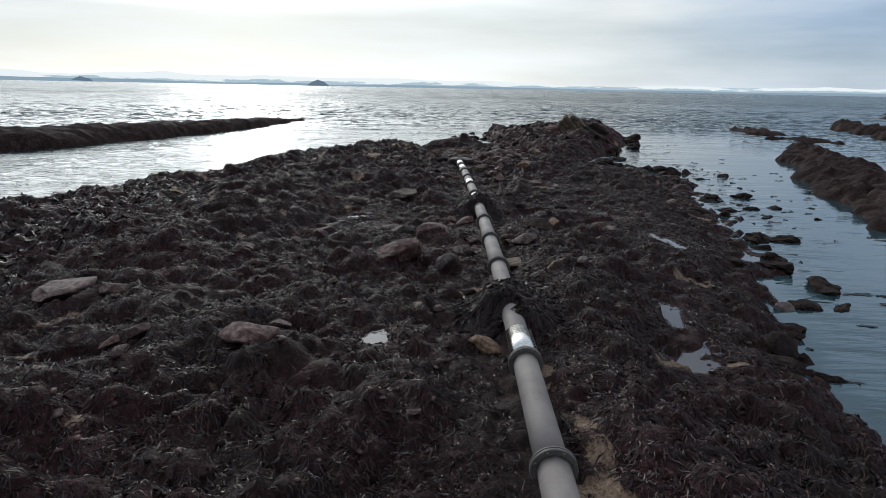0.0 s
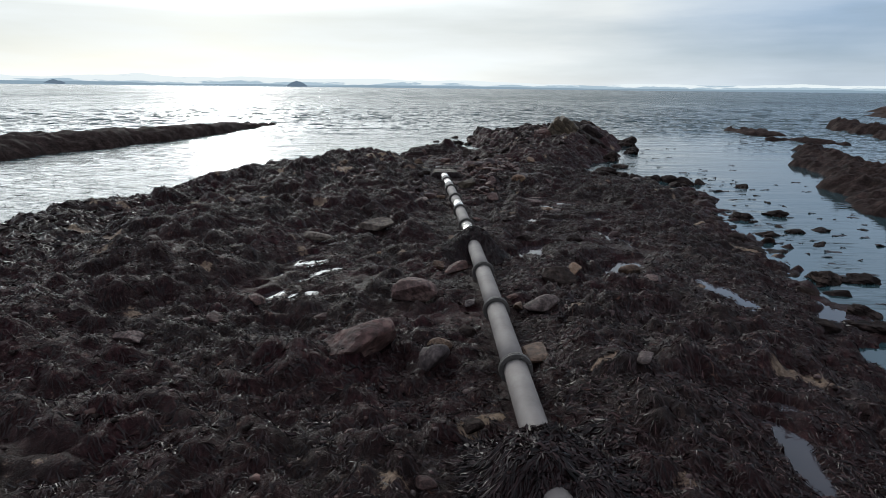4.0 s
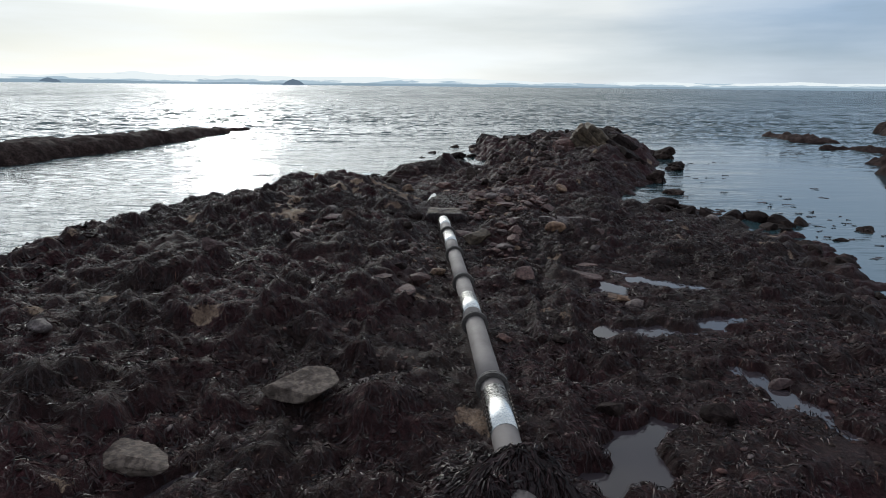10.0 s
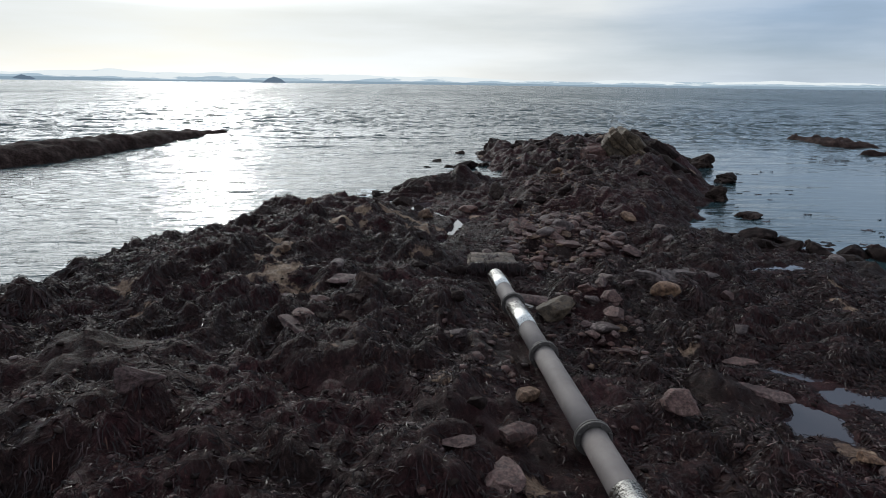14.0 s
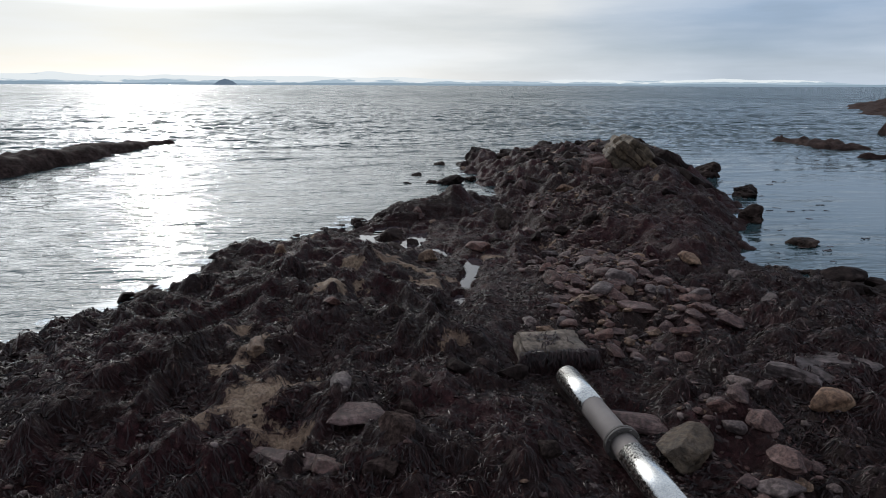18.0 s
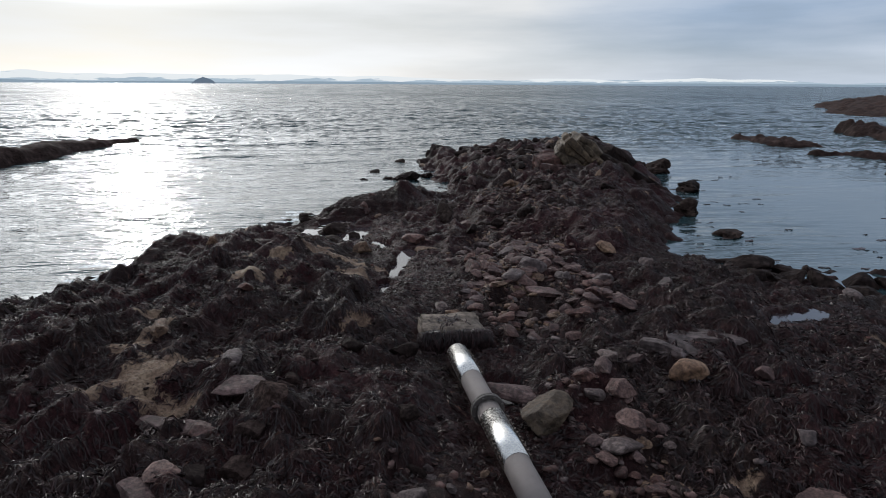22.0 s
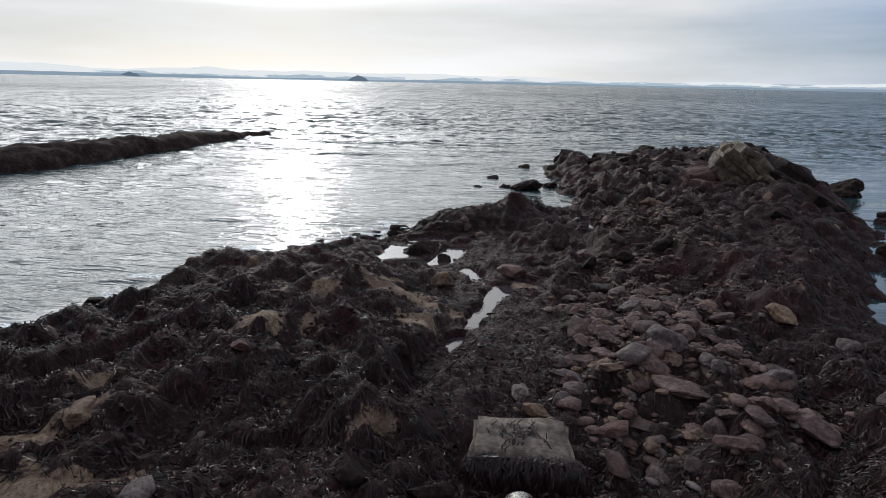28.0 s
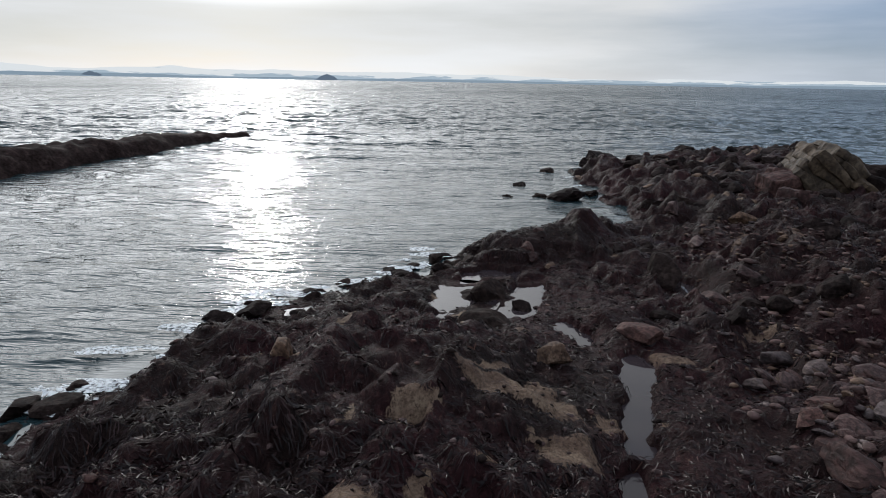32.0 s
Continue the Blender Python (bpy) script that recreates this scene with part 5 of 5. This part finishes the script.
# ---- cobbles on the saddle beyond the pipe ----
rng = random.Random(11)
spots = []
for cx, cy, rx, ry, count in PATCHES:
    for _ in range(count):
        a, d = rng.uniform(0, 6.283), math.sqrt(rng.random()) * 1.15
        spots.append((cx + rx * d * math.cos(a), cy + ry * d * math.sin(a)))
spots = [(x, y) for x, y in spots if not (abs(x - 0.6) < 0.75 and 30.4 < y < 31.5) and (y > 30.3 or abs(x - pipe_line(y)[0]) > 0.3)]
spots.sort(key=lambda s: (s[0] - 1.2) ** 2 + (s[1] - 30.5) ** 2)
for n, (x, y) in enumerate(spots[:290]):
    mat = (PINK, RED, GREY, RED, OCHRE, PINK, RED)[n % 7]
    size = rng.choice((0.13, 0.16, 0.2, 0.24, 0.3, 0.38)) * rng.uniform(0.85, 1.2) * (1.0 if y > 30.3 else 0.6)
    stone("cobble", x, y, size, mat, rng.randrange(7), "flat sea-worn %s cobble" % {"pink_sandstone": "pinkish sandstone", "grey_stone": "grey stone", "red_sandstone": "brick-red sandstone", "ochre_sandstone": "ochre sandstone"}[mat.name],
          0.6, 1.3, 45.0, group="cobbles on the saddle", detail=3, sink=0.12, tilt=16, category="cobble")


def scatter(name, spots, low, high, mats, label, seed, detail=1, flat=0.5):
    """Many small stones in one mesh for each material."""
    r = np.random.default_rng(seed)
    for k, mat in enumerate(mats):
        shapes = []
        for s in range(4):
            me = stone_mesh("pebble", 60 + 4 * k + s, mat, detail, flat=flat, long=1.3, soft=40.0)
            v = np.array([p.co[:] for p in me.vertices])
            f = np.array([p.vertices[:] for p in me.polygons])
            bpy.data.meshes.remove(me)
            shapes.append((v, f))
        mine = np.array(spots[k::len(mats)])
        z = shore(mine[:, 0], mine[:, 1])
        vs, fs, at = [], [], 0
        for n, (x, y) in enumerate(mine):
            v, f = shapes[n % 4]
            a, size = r.uniform(0, 6.283), r.uniform(low, high) * r.uniform(0.6, 1.1)
            c, s = math.cos(a), math.sin(a)
            w = v * size
            vs.append(np.stack([x + w[:, 0] * c - w[:, 1] * s, y + w[:, 0] * s + w[:, 1] * c, z[n] + w[:, 2] - 0.1 * size], 1))
            fs.append(f + at)
            at += len(v)
        tagged(new(name, mesh_of(name, np.vstack(vs), np.vstack(fs), mat)), label, "stones", kind="stuff")


small = [(x + rng.gauss(0, 0.35), y + rng.gauss(0, 0.35)) for x, y in spots for _ in range(3)]
small = [(x, y) for x, y in small if not (abs(x - 0.6) < 0.7 and 30.45 < y < 31.4) and (y > 30.3 or abs(x - pipe_line(y)[0]) > 0.24)]
flags = [(x + rng.gauss(0, 0.3), y + rng.gauss(0, 0.3)) for x, y in spots if y > 30.6]
flags = [(x, y) for x, y in flags if not (abs(x - 0.6) < 0.75 and 30.4 < y < 31.5) and (y > 30.3 or abs(x - pipe_line(y)[0]) > 0.32)]
scatter("cobblestones", flags, 0.1, 0.26, (PINK, GREY, RED, OCHRE), "angular pinkish grey cobbles lying close together", 9, 2, 0.52)
scatter("shingle", spots[290:] + small, 0.06, 0.2, (PINK, GREY, RED, OCHRE), "small mixed pink, grey and ochre sea-worn pebbles", 5)
wide = [(rng.uniform(-5.5, 7.5), rng.uniform(3, 42)) for _ in range(1500)]
wide = [(x, y) for x, y in wide if abs(x - pipe_line(y)[0]) > 0.3 or y > 31.6]
rubble = [(rng.uniform(-6.5, 8), 3 + 42 * rng.random() ** 1.1) for _ in range(9000)]
rubble = [(x, y) for x, y in rubble if (abs(x - pipe_line(y)[0]) > 0.26 or y > 31.6) and not (abs(x - 0.6) < 0.65 and 30.5 < y < 31.4)]
scatter("rubble", rubble, 0.04, 0.13, (DARK, RED, DARK, PINK), "dark broken rubble and shell between the weed", 7)
scatter("scattered_stones", wide, 0.06, 0.17, (PINK, DARK, RED, GREY), "small stones showing between the seaweed", 6)


# ---- the far shore ----


def painted_haze_material(name, land, snow, share):
    """A far coast seen through air: snow fields over blue-grey land, the haze painted in as glow."""
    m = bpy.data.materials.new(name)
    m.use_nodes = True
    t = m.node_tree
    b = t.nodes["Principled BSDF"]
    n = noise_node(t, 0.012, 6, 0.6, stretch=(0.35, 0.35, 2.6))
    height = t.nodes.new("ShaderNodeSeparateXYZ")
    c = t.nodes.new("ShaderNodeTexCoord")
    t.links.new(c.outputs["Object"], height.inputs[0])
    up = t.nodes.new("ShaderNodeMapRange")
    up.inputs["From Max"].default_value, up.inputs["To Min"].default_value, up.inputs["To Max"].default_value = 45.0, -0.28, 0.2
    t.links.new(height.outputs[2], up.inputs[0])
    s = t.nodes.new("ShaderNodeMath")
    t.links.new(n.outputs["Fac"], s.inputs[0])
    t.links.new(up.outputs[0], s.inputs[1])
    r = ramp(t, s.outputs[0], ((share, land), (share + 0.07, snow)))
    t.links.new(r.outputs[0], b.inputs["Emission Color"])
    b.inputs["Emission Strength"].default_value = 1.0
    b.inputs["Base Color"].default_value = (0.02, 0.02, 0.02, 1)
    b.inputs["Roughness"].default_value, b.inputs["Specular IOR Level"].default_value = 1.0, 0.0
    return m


def far_ridge(name, radius, left, right, mat, seed, floor, label):
    """A long line of low hills on an arc, from -62 to 62 degrees; left, right: their heights at its ends."""
    a = np.radians(np.linspace(-62, 62, 700))
    u = (a - a[0]) / (a[-1] - a[0])
    crest = (left + (right - left) * u) * (0.72 + 0.30 * fbm(u * 60, 0 * u + seed, 5.0, 5, seed)) + floor
    crest = np.maximum(crest, 2.0)
    rings = []
    for depth, share in ((0, 0.0), (60, 0.45), (160, 0.8), (260, 1.0), (400, 0.3)):
        rr = radius + depth
        rings.append(np.stack([rr * np.sin(a), 20 + rr * np.cos(a), SEA + crest * share * (1 + 0.12 * fbm(u * 90, 0 * u + depth, 3.0, 3, seed + depth)) - (share == 0)], 1))
    return tagged(new(name, mesh_of(name, np.vstack(rings), grid_faces(700, 5), mat)), label, "hills", kind="structure")


# Distance haze is painted into these colours, which glow by themselves.
FAR = painted_haze_material("far_snowy_hills", (0.46, 0.57, 0.68), (0.9, 0.94, 0.98), 0.45)
SHORELINE = painted_haze_material("far_coast", (0.28, 0.37, 0.47), (0.5, 0.58, 0.66), 0.75)
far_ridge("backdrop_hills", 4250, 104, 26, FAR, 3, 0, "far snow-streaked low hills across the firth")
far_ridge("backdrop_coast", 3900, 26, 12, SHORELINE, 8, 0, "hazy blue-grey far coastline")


def island(x, y, wide, high, lean, seed):
    u = np.linspace(-1, 1, 60)
    rows = []
    for v in np.linspace(-1, 1, 9):
        body = np.clip(1 - np.abs(u - lean * (1 - np.abs(u))) ** 1.6, 0, 1) ** 0.8 * (1 - v * v)
        rows.append(np.stack([x + wide / 2 * u, 0 * u + y + v * wide * 0.3, SEA - 0.5 + high * body * (0.92 + 0.12 * fbm(u * 4 + seed, 0 * u + v, 1.0, 3, seed))], 1))
    tagged(new("island", mesh_of("island", np.vstack(rows), grid_faces(60, 9), ISLAND)), "small steep island, blue-grey with distance", "island", "islands")


# The airlight in front of the islands is put into their glowing colour.
ISLAND = painted_haze_material("far_island", (0.13, 0.18, 0.25), (0.2, 0.25, 0.32), 0.6)
island(-806, 3480, 118, 37, 0.0, 2)
island(-2085, 3400, 125, 30, -0.2, 5)

# ---- foam and drifting weed on the water ----


def blots(name, spots, mat, label, seed, lift, stretch=1.6):
    """Flat ragged patches of (x, y, size) on the water."""
    r = np.random.default_rng(seed)
    vs, fs = [], []
    for x, y, size in spots:
        u = np.linspace(0, 2 * math.pi, 15)[:-1]
        d = size * r.uniform(0.45, 1.0, 14)
        a = r.normal() * 0.3
        px, py = d * np.cos(u) * stretch, d * np.sin(u) / stretch
        v = np.stack([x + px * math.cos(a) - py * math.sin(a), y + px * math.sin(a) + py * math.cos(a), SEA + lift + 0.012 * r.normal(size=14)], 1)
        at = 15 * len(vs)
        fs += [(at, at + 1 + k, at + 1 + (k + 1) % 14) for k in range(14)]
        vs.append(np.vstack([[(x, y, SEA + lift + 0.01)], v]))
    tagged(new(name, mesh_of(name, np.vstack(vs), fs, mat)), label, name.replace("_", " "), kind="stuff")


rng = random.Random(31)
wash = []
for _ in range(46):
    y = rng.uniform(32, 43)
    wash.append((float(line(LEFT_SHORE, y)[0]) - abs(rng.gauss(0, 0.45)), y, rng.uniform(0.12, 0.4)))
for x0, y0, x1, y1, count, size in ((98, 146, 82, 118, 26, 1.5), (80, 116, 68, 90, 14, 1.2), (42, 75, 41, 68, 10, 0.6), (29, 67, 29, 62, 8, 0.35), (38, 86, 44, 82, 7, 0.9), (-16, 70, -10, 74, 8, 0.8), (13, 58, 16, 55, 5, 0.3), (2, 52, 3.4, 57, 8, 0.25)):
    for _ in range(count):
        u = rng.random()
        wash.append((x0 + (x1 - x0) * u + rng.gauss(0, size), y0 + (y1 - y0) * u + rng.gauss(0, size), size * rng.uniform(0.4, 1.1)))
blots("foam", wash, FOAM, "thin white foam where waves wash the rocks", 3, 0.05)
drift = []
for _ in range(150):
    y = rng.uniform(8, 50)
    drift.append((float(line(RIGHT_SHORE, y)[0]) + abs(rng.gauss(0, 1.6)), y, rng.uniform(0.04, 0.16)))
for _ in range(40):
    drift.append((rng.uniform(12, 17), rng.uniform(16, 40), rng.uniform(0.05, 0.2)))
drift.append((-16.3, 40.0, 0.25))
blots("floating_weed", drift, WRACK, "scraps of dark weed floating on the lagoon", 4, 0.012)
